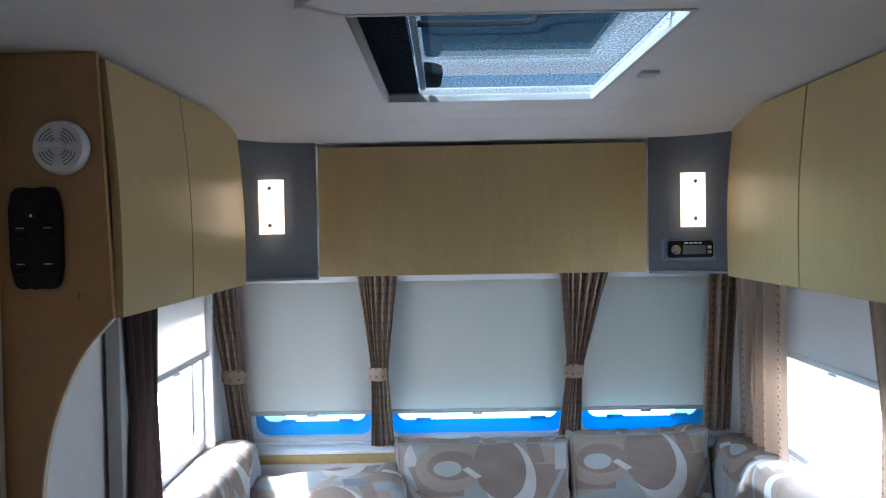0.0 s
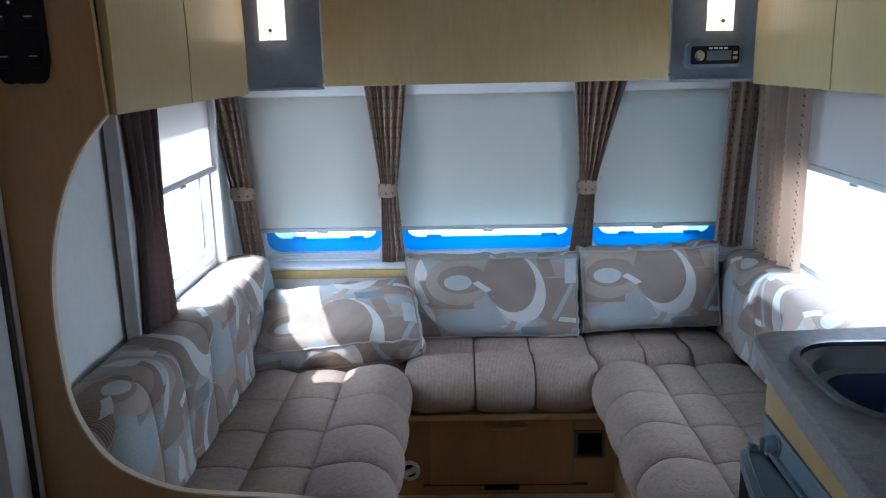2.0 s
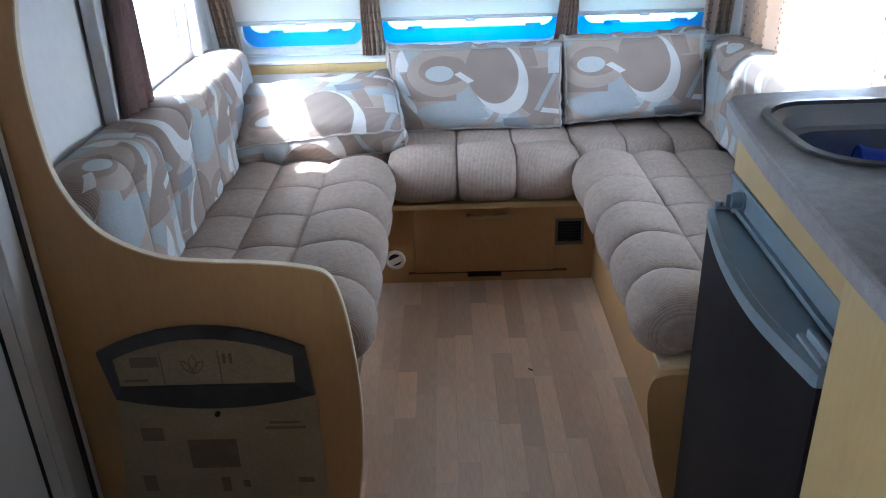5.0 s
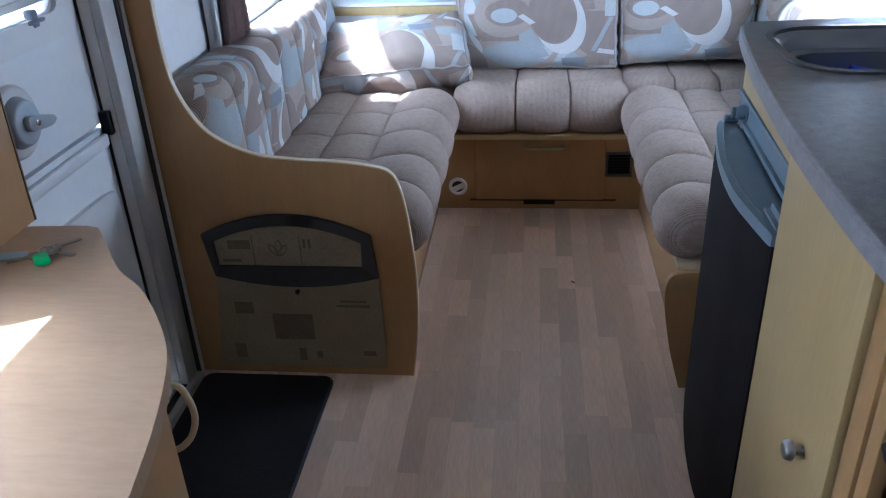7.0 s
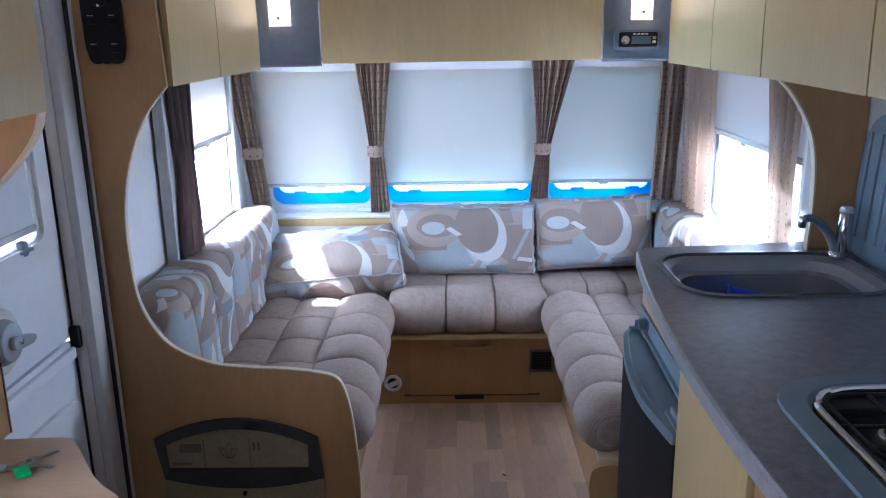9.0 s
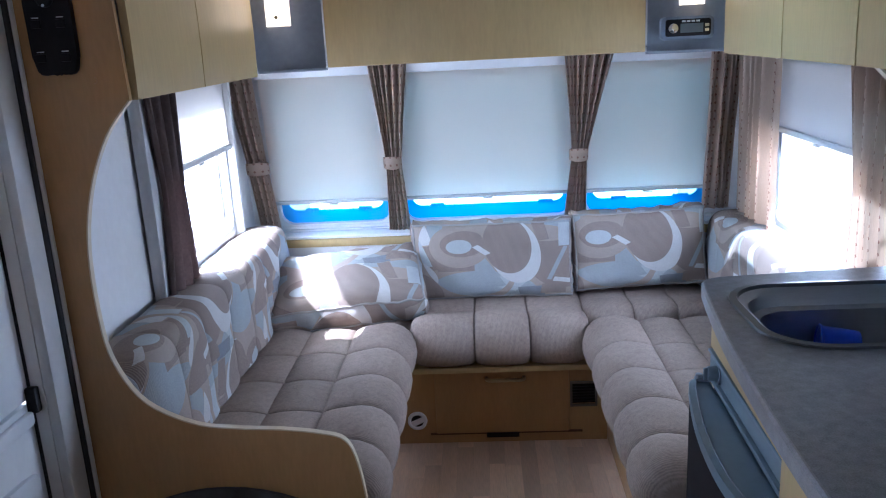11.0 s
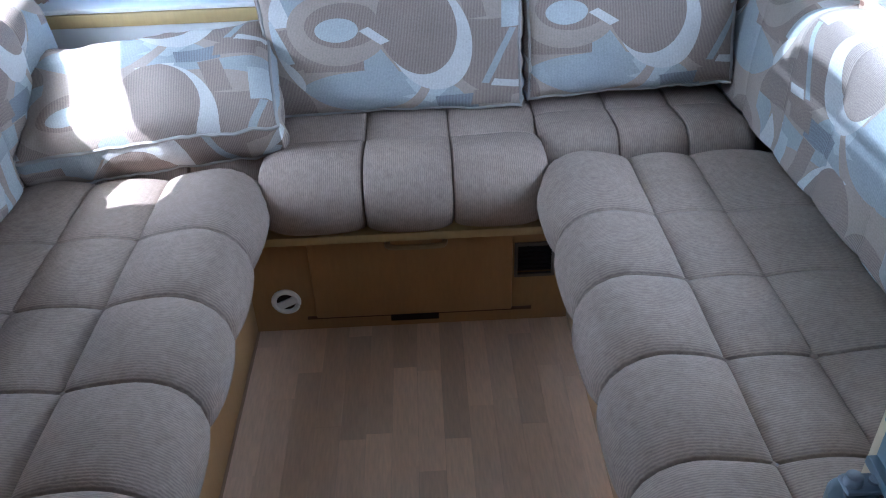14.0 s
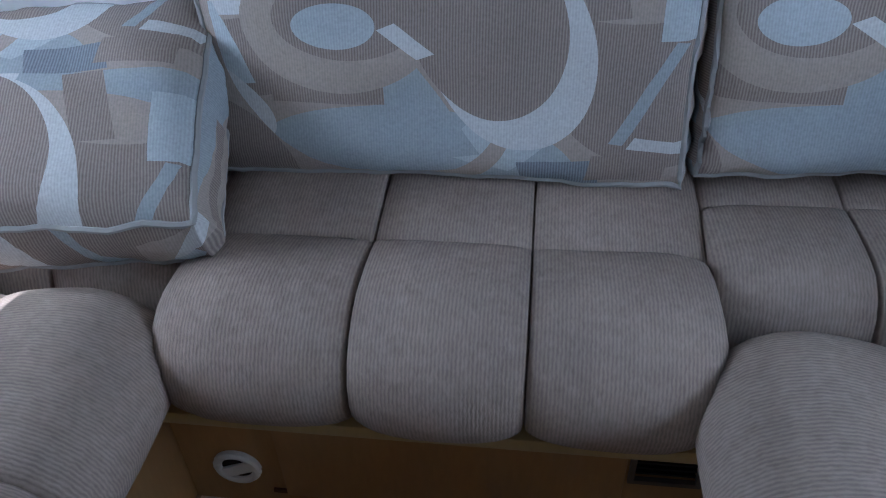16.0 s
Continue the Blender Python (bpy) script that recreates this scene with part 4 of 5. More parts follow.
part("back_panel", box(-0.955, 0.955, 3.240, 3.252, 0.35, 0.679), PLASTIC, sh, "white back panel")


# ---- cushions ----
def puff(a, n=3.0):
    return 1 - abs(2 * a - 1) ** n


def cell(s, cuts):
    """The place of s between its two neighbouring seams, 0 to 1."""
    for a, b in zip(cuts, cuts[1:]):
        if s <= b:
            return (s - a) / (b - a)
    return 1.0


def seat_cushion(name, origin, out, along, length, depth, thick, cuts_l, cuts_d, label, r=0.082, puffs=0.027, buttons=True, ends=0.042):
    """A channelled cushion: origin is its rear bottom corner, out points to the rolled front, along runs beside it."""
    origin, out, along, up = Vector(origin), Vector(out), Vector(along), Vector((0, 0, 1))
    flat, arc = depth - r, math.pi * r
    total = flat + arc
    t = thing(name, origin + along * length / 2 + out * depth / 2, label, "cushion", "seat cushions of the lounge")
    cd = [0.0] + [c / total for c in cuts_d] + [1.0]
    cl = [0.0] + [c / length for c in cuts_l] + [1.0]
    rnd = random.Random(name + str(origin))
    wob = [[rnd.uniform(0.85, 1.12) for _ in range(12)] for _ in range(14)]

    def face(u, v):
        d = v * total
        if d < flat:
            do, h, no, nu = d, thick, 0.0, 1.0
        else:
            a = (d - flat) / r
            do, h, no, nu = flat + r * math.sin(a), thick / 2 + thick / 2 * math.cos(a), math.sin(a), math.cos(a)
        a, b = cell(u, cl), cell(v, cd)
        i, j = sum(u > c + 1e-6 for c in cl), sum(v > c + 1e-6 for c in cd)
        roll = j >= len(cd) - 1
        swell = max(0.0, puff(b, 2.0)) ** (0.62 if roll else 0.8)
        edge = max(0.0, puff(a, 2.6)) ** 0.8
        crease = max(0.0, puff(a, 9.0)) ** 0.5
        off = puffs * (1.5 if roll else 0.62) * swell * (0.52 + 0.48 * edge * wob[i % 14][j % 12]) + 0.007 * crease - 0.013
        if min(abs(u - c) for c in cl[1:-1]) < 1e-6:
            off -= 0.004
        if not buttons and min(abs(v - c) for c in cd[1:-1]) < 1e-6:
            off -= 0.006
        e = max(0.0, (abs(2 * u - 1) * length / 2 - (length / 2 - 0.075)) / 0.075)
        shrink = ends * (1 - math.sqrt(max(0.0, 1 - e * e)))
        w = origin + along * (length * u) + out * (do + no * (off - shrink)) + up * max(0.002, h + nu * (off - shrink))
        return w + up * noise.noise(w * 8) * 0.004 * (1 if nu > 0 else 0)
    def stations(cuts, inner):
        out_ = []
        for a, c in zip(cuts, cuts[1:]):
            out_ += [a + (c - a) * k for k in inner]
        return out_ + [cuts[-1]]
    steps = (0, 0.012, 0.035, 0.08, 0.15, 0.25, 0.36, 0.5, 0.64, 0.75, 0.85, 0.92, 0.965, 0.988)
    us = stations(cl, steps)
    us = sorted({*us, *(k / length for k in (0.004, 0.010, 0.018, 0.03)), *(1 - k / length for k in (0.004, 0.010, 0.018, 0.03))})
    vs = stations(cd, steps + (0.055, 0.11, 0.2, 0.3, 0.43, 0.57, 0.7, 0.8, 0.89))
    vs = sorted(set(vs))
    nl, nv = len(us) - 1, len(vs) - 1
    extra = 4

    def whole(u, v):
        if v <= 1:
            return face(u, v)
        s = v - 1
        end = face(u, 1.0)
        foot = origin + along * (length * u) + up * 0.002
        return end.lerp(foot, s / 0.75) if s < 0.76 else foot.lerp(face(u, 0.0), min(1.0, (s - 0.75) / 0.25))
    bm = surf(whole, us, vs + [1.25, 1.5, 1.75, 2.0], lambda u, v: (u * length, v * total))
    bm.verts.ensure_lookup_table()
    row = nv + extra + 1
    for first, sgn in ((0, -1), (nl * row, 1)):
        ring_v = [bm.verts[first + k] for k in range(row)]
        mid = bm.verts.new(origin + along * (length / 2 + sgn * (length / 2 + 0.012)) + out * depth * 0.55 + up * thick * 0.5)
        for q, w in zip(ring_v, ring_v[1:]):
            bm.faces.new((q, w, mid))
        bm.verts.ensure_lookup_table()
    bmesh.ops.remove_doubles(bm, verts=bm.verts, dist=1e-5)
    part("cover", bm, SEAT, t, angle=62)
    if buttons:
        for cy in cuts_l:
            for cx in cuts_d:
                p = origin + along * cy + out * cx + up * (thick - 0.012)
                b = bmesh.new()
                bmesh.ops.create_icosphere(b, subdivisions=2, radius=0.008)
                bmesh.ops.scale(b, vec=(1, 1, 0.5), verts=b.verts)
                bmesh.ops.translate(b, vec=p, verts=b.verts)
                part("button", b, SEAT, t)
    return t


ZS = 0.349
TH = 0.142
yy = [1.985, 2.182, 2.382, 2.588]
cl = [y - 1.815 for y in yy]
seat_cushion("seat_cushion", (-0.800, 1.815, ZS), (1, 0, 0), (0, 1, 0), 1.04, 0.492, TH, cl, [0.150, 0.307], "long beige ribbed seat cushion with channelled front roll")
seat_cushion("seat_cushion", (0.800, 1.815, ZS), (-1, 0, 0), (0, 1, 0), 1.04, 0.482, TH, cl, [0.180, 0.314], "long beige ribbed seat cushion with channelled front roll")
seat_cushion("seat_cushion", (-0.306, 3.215, ZS - 0.006), (0, -1, 0), (1, 0, 0), 0.624, 0.446, TH + 0.008, [0.226, 0.416], [0.262], "short beige ribbed front seat cushion with three channels", r=0.085, buttons=False, puffs=0.026, ends=0.022)
seat_cushion("corner_cushion", (0.312, 3.215, ZS), (0, -1, 0), (1, 0, 0), 0.488, 0.335, TH + 0.006, [0.175, 0.330], [0.16], "beige ribbed corner seat cushion with channels", r=0.06, buttons=False, puffs=0.013, ends=0.018)
seat_cushion("corner_cushion", (-0.800, 3.215, ZS), (0, -1, 0), (1, 0, 0), 0.500, 0.335, TH, [0.155, 0.330], [0.16], "beige ribbed corner seat cushion with channels", r=0.06, buttons=False, puffs=0.013, ends=0.018)


def scatter(name, centre, w, h, thick, m, label, tile=(0.60, 0.31), shift=(0.0, 0.0), sag=0.0, pw=4.0, gus=0.046):
    """A boxed, piped cushion: w wide, h high, its face along local -y, with a gusset 2 * gus deep between two piped seams."""
    t = thing(name, centre, label, "cushion", "loose back cushions")
    M = Matrix.Translation(centre) @ m
    nu, nv = 40, 26
    def side(s):
        def f(u, v):
            a, b = 2 * u - 1, 2 * v - 1
            k = (max(0, 1 - abs(a) ** pw) * max(0, 1 - abs(b) ** (pw - 0.5))) ** 0.5
            cx = a * w / 2 * (1 - 0.022 * (1 - abs(b) ** 2) * abs(a) ** 3)
            cz = b * h / 2 * (1 - 0.045 * (1 - abs(a) ** 2) * abs(b) ** 3)
            q = Vector((cx, s * (gus + (thick / 2 - gus) * k), cz - sag * (a * a) * 0.5))
            q += Vector((0, s, 0)) * noise.noise(Vector((a * 2.3, b * 1.9, s + w * 7))) * 0.014 * (0.35 + 0.65 * k)
            rim = abs(b) ** 4 + abs(a) ** 6
            q.z += 0.006 * noise.noise(Vector((a * 4, 3.1 * s, w * 11))) * abs(b) ** 3
            q.y += 0.007 * noise.noise(Vector((a * 9, b * 7, w * 5 + s))) * rim
            return M @ q
        return f
    def border(i):
        i %= 2 * (nu + nv)
        if i < nu:
            return i / nu, 0.0
        if i < nu + nv:
            return 1.0, (i - nu) / nv
        if i < 2 * nu + nv:
            return 1.0 - (i - nu - nv) / nu, 1.0
        return 0.0, 1.0 - (i - 2 * nu - nv) / nv
    fore, aft, n = side(-1), side(1), 2 * (nu + nv)
    def gusset(u, v):
        i = int(round(u * n))
        x, z = border(i)
        p, q = fore(x, z), aft(x, z)
        out = (M.to_3x3() @ Vector((0, 0, 2 * z - 1))) if z in (0.0, 1.0) else (M.to_3x3() @ Vector((2 * x - 1, 0, 0)))
        c = 4 * v * (1 - v)
        return p.lerp(q, v) + out * c * (0.014 + 0.010 * noise.noise(Vector((i * 0.45, w * 9, 0.3))))
    bm = surf(fore, nu, nv, lambda u, v: (u * w / tile[0] + shift[0], v * h / tile[1] + shift[1]))
    rest = (surf(aft, nu, nv, lambda u, v: (u * w / tile[0] + shift[0] + 0.3, v * h / tile[1] + shift[1] + 0.4)),
            surf(gusset, [i / n for i in range(n + 1)], 4, lambda u, v: (u * (w + h) * 2 / tile[0] + shift[0] + 0.15, v * 2 * gus / tile[1] + shift[1] + 0.86)))
    for b2 in rest:
        me = bpy.data.meshes.new("tmp")
        b2.to_mesh(me)
        b2.free()
        bm.from_mesh(me)
        bpy.data.meshes.remove(me)
    bmesh.ops.remove_doubles(bm, verts=bm.verts, dist=1e-4)
    part("cover", bm, PATTERN, t, angle=50)
    for f in (fore, aft):
        part("piping", tube([f(*border(i)) for i in range(n)], 0.0042, 6, True), PIPING, t, "pale grey piping")
    return t


scatter("back_cushion", (-0.008, 3.130, 0.637), 0.590, 0.282, 0.150, pose(0, 0, 0, -10, 0, 0), "upright patterned cushion in brown, blue grey and cream", tile=(0.592, 0.302))
scatter("back_cushion", (0.540, 3.142, 0.658), 0.478, 0.282, 0.150, pose(0, 0, 0, -9, -2, 0), "upright patterned cushion in brown, blue grey and cream", tile=(0.592, 0.302), shift=(0.144, 0.0))
scatter("back_cushion", (-0.540, 2.990, 0.585), 0.540, 0.32, 0.165, pose(0, 0, 0, -66, -3, 7), "patterned cushion lying tilted in the sun", shift=(0.1, 0.4))


def side_back(sgn, y0, y1, seed, shift):
    """An upholstered backrest piece along the wall, rolled over at the top."""
    t = thing("backrest_cushion", (sgn * 0.87, (y0 + y1) / 2, 0.49), "patterned backrest cushion leaning on the wall", "cushion", "side backrests")
    xb, prof = 0.955, smooth_line([(0.955, 0.49), (0.80, 0.485), (0.788, 0.53), (0.790, 0.63), (0.793, 0.715), (0.803, 0.768), (0.835, 0.793), (0.905, 0.796), (0.955, 0.788)], 7)
    n = len(prof) - 1
    acc = [0.0]
    for p, q in zip(prof, prof[1:]):
        acc.append(acc[-1] + math.hypot(q[0] - p[0], q[1] - p[1]))
    ways = round((y1 - y0) / 0.19)
    cuts = [k / ways for k in range(ways + 1)]
    def face(u, v):
        k = min(n, int(round(v * n)))
        x, z = prof[k]
        e = 1 - abs(2 * u - 1) ** 28
        q = max(0, puff(cell(u, cuts), 2.2)) ** 0.6
        off = (0.016 if sgn < 0 else 0.009) * q - 0.008
        x2 = x - off * (1 if k > 3 else 0) - (1 - e) * -0.035 * (1 if x < 0.94 else 0)
        z2 = z + off * (0.6 if z > 0.7 else 0) - (1 - e) * 0.03 * (1 if z > 0.6 else 0)
        w = Vector((sgn * x2, y0 + (y1 - y0) * u, z2))
        return w + Vector((sgn * -1, 0, 0.5)) * noise.noise(w * 7 + Vector((seed, 0, 0))) * 0.008
    bm = surf(face, [(c + k) / ways for c in range(ways) for k in (0, 0.02, 0.06, 0.14, 0.26, 0.4, 0.5, 0.6, 0.74, 0.86, 0.94, 0.98)] + [1.0], n, lambda u, v: ((y0 + (y1 - y0) * (u if sgn > 0 else 1 - u)) / 0.60 + shift[0], acc[min(n, int(round(v * n)))] / 0.33 + shift[1]))
    bmesh.ops.holes_fill(bm, edges=[e for e in bm.edges if e.is_boundary], sides=0)
    part("cover", bm, PATTERN, t, angle=70)
    for yy_, uu in ((y0, 0.004), (y1, 0.996)):
        part("piping", tube([face(uu, j / n) for j in range(8, n - 2)], 0.0045, 6), PIPING, t, "pale grey piping")
    return t


side_back(-1, 1.818, 3.195, 1, (0.2, 0.1))
side_back(1, 1.830, 3.195, 3, (0.35, 0.2))


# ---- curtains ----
# Undotted curtain cloth, its colour darkened to stand for the shade it hangs in.
CURTAIN_DIM = mat("shaded_brown_curtain", (0.17, 0.125, 0.115), 0.9, vary=0.2, scale=14, bump=0.3, bump_scale=500, spec=0.15)


def curtain(name, base, along, into, z0, z1, wf, cf, pleats, label, amp=0.018, tie=None, seed=0, cloth=None):
    """base: a foot point; along: the way of its width; into: the way of its folds; wf(v), cf(v): half width and middle, v up from 0 to 1."""
    base, along, into = Vector(base), Vector(along), Vector(into)
    t = thing(name, base + Vector((0, 0, z0)), label, "curtain", "tied curtains")
    rnd = random.Random(seed)
    ph = [rnd.uniform(-0.5, 0.5) for _ in range(pleats + 1)]
    def face(u, v):
        w, c = wf(v), cf(v)
        k = min(pleats, int(u * pleats))
        s = 2 * u - 1
        fold = math.sin(u * pleats * 2 * math.pi + ph[k] * 0.8 * math.sin(u * pleats * math.pi) ** 2 + 0.5 * v)
        a = amp * min(1.0, 0.45 + w / 0.075 * 0.5)
        q = base + along * (c + s * w + 0.15 * w * math.sin(7 * u + seed)) + into * (a * fold * (0.8 + 0.3 * v) + 0.012 * (1 - s * s)) + Vector((0, 0, z0 + (z1 - z0) * v))
        return q if MF is None or abs(along.x) < 0.5 else Vector((q.x, q.y - (q.z - 0.76) * math.tan(radians(TILT_F)), q.z))
    bm = surf(face, pleats * 12, 24, lambda u, v: (u * pleats * 2.0, v * 20))
    bmesh.ops.solidify(bm, geom=bm.faces[:], thickness=0.002)
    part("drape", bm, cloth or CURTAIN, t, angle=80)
    if tie is not None:
        def band(u, v):
            a = 2 * math.pi * u
            w, c = wf(tie), cf(tie)
            q = base + along * (c + (w + 0.006) * math.cos(a)) + into * (0.006 + (amp + 0.006) * math.sin(a)) + Vector((0, 0, z0 + (z1 - z0) * tie + 0.046 * (v - 0.5) - 0.006 * math.cos(2 * a) * (v - 0.5)))
            return q if abs(along.x) < 0.5 else Vector((q.x, q.y - (q.z - 0.76) * math.tan(radians(TILT_F)), q.z))
        b = surf(band, 32, 4, lambda u, v: (u * 9.0, v * 1.6), wrap_u=True)
        bmesh.ops.solidify(b, geom=b.faces[:], thickness=0.003)
        part("tieback", b, CURTAIN, t, "plain fabric tieback")
    return t


def waist(top, mid, foot, at=0.45):
    def f(v):
        if v > at:
            k = (v - at) / (1 - at)
            return mid + (top - mid) * k ** 1.1
        k = 1 - v / at
        return mid + (foot - mid) * k
    return f


YC = 3.300
curtain("curtain", (-0.375, YC, 0), (1, 0, 0), (0, -1, 0), 0.690, 1.383, waist(0.074, 0.030, 0.046), lambda v: -0.006 * v, 7, "brown dotted curtain gathered by a tieback", tie=0.45, seed=1)
curtain("curtain", (0.345, YC, 0), (1, 0, 0), (0, -1, 0), 0.690, 1.383, waist(0.094, 0.030, 0.048), lambda v: -0.028 + 0.045 * v, 8, "brown dotted curtain gathered by a tieback", tie=0.45, seed=2)
curtain("curtain", (-0.895, YC - 0.01, 0), (1, 0, 0), (0, -1, 0), 0.730, 1.375, waist(0.058, 0.040, 0.042), lambda v: 0.012 - 0.05 * v, 5, "brown dotted curtain gathered by a tieback", tie=0.42, seed=3)
curtain("curtain", (-0.918, 2.405, 0), (0, 1, 0), (1, 0, 0), 0.79, 1.372, waist(0.105, 0.075, 0.110, 0.5), lambda v: 0.01 - 0.01 * v, 5, "plain brown curtain hanging beside the side window, darkened for shade", amp=0.016, seed=4, cloth=CURTAIN_DIM)
curtain("curtain", (0.872, YC - 0.005, 0), (1, 0, 0), (0, -1, 0), 0.765, 1.372, waist(0.055, 0.050, 0.050), lambda v: 0.0, 4, "brown dotted curtain hanging in the corner", amp=0.018, seed=5)
curtain("curtain", (0.910, 2.965, 0), (0, 1, 0), (-1, 0, 0), 0.790, 1.372, waist(0.20, 0.19, 0.19), lambda v: 0.0, 5, "brown dotted curtain hanging loosely by the side window", amp=0.016, seed=6)
curtain("curtain", (0.915, 2.135, 0), (0, 1, 0), (-1, 0, 0), 0.780, 1.372, waist(0.13, 0.09, 0.11), lambda v: 0.02 * v, 5, "brown dotted curtain hanging beside the side window", amp=0.016, seed=7)

# ---- kitchen ----
ZT = 0.938
wt_edge = smooth_line([(0.468, 1.852), (0.434, 1.832), (0.417, 1.775), (0.382, 1.51), (0.360, 1.25), (0.350, 1.06), (0.348, 0.85), (0.356, 0.65), (0.373, 0.48), (0.40, 0.32), (0.43, 0.10), (0.43, -0.3)], 4)
wt = thing("worktop", (0.68, 1.0, ZT - 0.03), "grey speckled laminate worktop with a curved edge", "worktop")


def sink_ring(x0, x1, y0, y1, r, n):
    """A rounded outline of the sink, inset from its rim of 0.471 by 0.355 m."""
    mx, my = (0.467 * (x - 0.6985) / 0.453 * 0.97 + 0.6825 for x in (x0, x1)), (0.355 * (y - 1.66) / 0.404 + 1.610 for y in (y0, y1))
    return rounded(*mx, *my, r * 1.1, n)


SINK = sink_ring(0.472, 0.925, 1.475, 1.845, 0.085, 6)
HOB = rounded(0.457, 0.917, 0.455, 1.010, 0.10, 6)


def slab(outer, holes, z0, z1):
    """A flat slab with holes: its outline is triangulated with the holes left open."""
    bm = bmesh.new()
    loops = []
    for pts in (outer, *holes):
        vs = [bm.verts.new((x, y, z1)) for x, y in pts]
        es = [bm.edges.new((vs[i], vs[(i + 1) % len(vs)])) for i in range(len(vs))]
        loops.append((vs, es))
    bmesh.ops.triangle_fill(bm, use_beauty=True, edges=bm.edges[:], normal=(0, 0, 1))
    top = bm.faces[:]
    r = bmesh.ops.extrude_face_region(bm, geom=top)
    bmesh.ops.translate(bm, vec=(0, 0, z0 - z1), verts=[g for g in r["geom"] if isinstance(g, bmesh.types.BMVert)])
    return bm


part("worktop_slab", slab([(0.966, 1.90)] + wt_edge + [(0.966, -0.3)], [SINK, HOB], ZT - 0.030, ZT), WORKTOP, wt, smooth=False)
LEDGE = mat("pale_laminate_edge", (0.27, 0.27, 0.29), 0.4, vary=0.3, scale=50)
band = bmesh.new()
rows = [[band.verts.new(p) for p in ((x - 0.0035, y, ZT - 0.029), (x - 0.0035, y, ZT - 0.003), (x + 0.001, y, ZT + 0.0008), (x + 0.004, y, ZT + 0.0008), (x + 0.004, y, ZT - 0.029))] for x, y in wt_edge[3:]]
for q, r in zip(rows, rows[1:]):
    for k in range(5):
        band.faces.new((q[k], q[(k + 1) % 5], r[(k + 1) % 5], r[k]))
part("edge_band", band, LEDGE, wt, "paler laminate edge band")


def bowl(rings, closed_bottom=True):
    """Stacks rounded rectangles (outline, z) into a hollow form."""
    bm = bmesh.new()
    rv = [[bm.verts.new((x, y, z)) for x, y in pts] for pts, z in rings]
    n = len(rv[0])
    for q, r in zip(rv, rv[1:]):
        for k in range(n):
            bm.faces.new((q[k], q[(k + 1) % n], r[(k + 1) % n], r[k]))
    if closed_bottom:
        bm.faces.new(rv[-1])
    return bm


sk = thing("sink", (0.70, 1.66, ZT), "inset stainless steel sink with dark rim", "sink")
part("rim", bowl([(sink_ring(0.455, 0.942, 1.458, 1.862, 0.10, 6), ZT + 0.001), (sink_ring(0.457, 0.940, 1.460, 1.860, 0.098, 6), ZT + 0.005), (sink_ring(0.470, 0.927, 1.473, 1.847, 0.09, 6), ZT + 0.006), (sink_ring(0.474, 0.923, 1.477, 1.843, 0.085, 6), ZT - 0.002)], False), mat("dark_steel_rim", (0.10, 0.11, 0.12), 0.3, metal=0.8), sk, "dark rim")
part("basin", bowl([(sink_ring(0.474, 0.923, 1.477, 1.843, 0.085, 6), ZT - 0.001), (sink_ring(0.490, 0.905, 1.492, 1.828, 0.08, 6), ZT - 0.012), (sink_ring(0.498, 0.897, 1.500, 1.820, 0.075, 6), ZT - 0.035), (sink_ring(0.512, 0.883, 1.515, 1.805, 0.07, 6), ZT - 0.040), (sink_ring(0.520, 0.875, 1.523, 1.797, 0.065, 6), ZT - 0.115), (sink_ring(0.540, 0.855, 1.545, 1.775, 0.05, 6), ZT - 0.125)]), STEEL, sk, "stainless steel basin")
part("drain", cyl((0.684, 1.61, ZT - 0.125), (0.684, 1.61, ZT - 0.121), 0.03, seg=24), CHROME, sk)
cup = thing("plastic_cup", (0.65, 1.68, ZT - 0.124), "blue plastic cup lying in the sink", "cup")
CP, CQ = Vector((0.685, 1.668, ZT - 0.091)), Vector((0.615, 1.682, ZT - 0.087))
part("cup_body", cyl(CP, CQ, 0.028, 0.034, 24, 0.002), BLUE, cup)
CM = (CQ - CP).to_track_quat("Z", "Y").to_matrix()
part("cup_rim", tube([CQ + CM @ Vector((0.034 * math.cos(a * math.pi / 10), 0.034 * math.sin(a * math.pi / 10), 0)) for a in range(20)], 0.003, 6, True), BLUE, cup)
tap = thing("sink_tap", (0.893, 1.735, ZT), "chrome and grey swan-neck sink tap", "tap")
part("tap_base", cyl((0.896, 1.740, ZT), (0.896, 1.740, ZT + 0.018), 0.024, 0.020, 24, 0.003), CHROME, tap)
part("tap_body", cyl((0.903, 1.730, ZT + 0.016), (0.903, 1.730, ZT + 0.115), 0.019, 0.017, 24, 0.003), CHROME, tap)
part("tap_cap", cyl((0.903, 1.730, ZT + 0.115), (0.903, 1.730, ZT + 0.128), 0.018, 0.014, 24, 0.003), PALE, tap)
part("spout", tube(smooth_line([(0.893, 1.740, ZT + 0.015), (0.873, 1.740, ZT + 0.055), (0.848, 1.740, ZT + 0.085), (0.823, 1.735, ZT + 0.10), (0.803, 1.730, ZT + 0.10)], 5), lambda k: 0.013 - 0.004 * k, 10), GREY, tap, "dark grey spout")
part("nozzle", cyl((0.800, 1.730, ZT + 0.106), (0.798, 1.730, ZT + 0.078), 0.010, 0.009, 16, 0.002), CHROME, tap)
db = thing("draining_board", (0.95, 1.545, ZT), "blue-grey ribbed draining board leaning on the wall", "draining board")
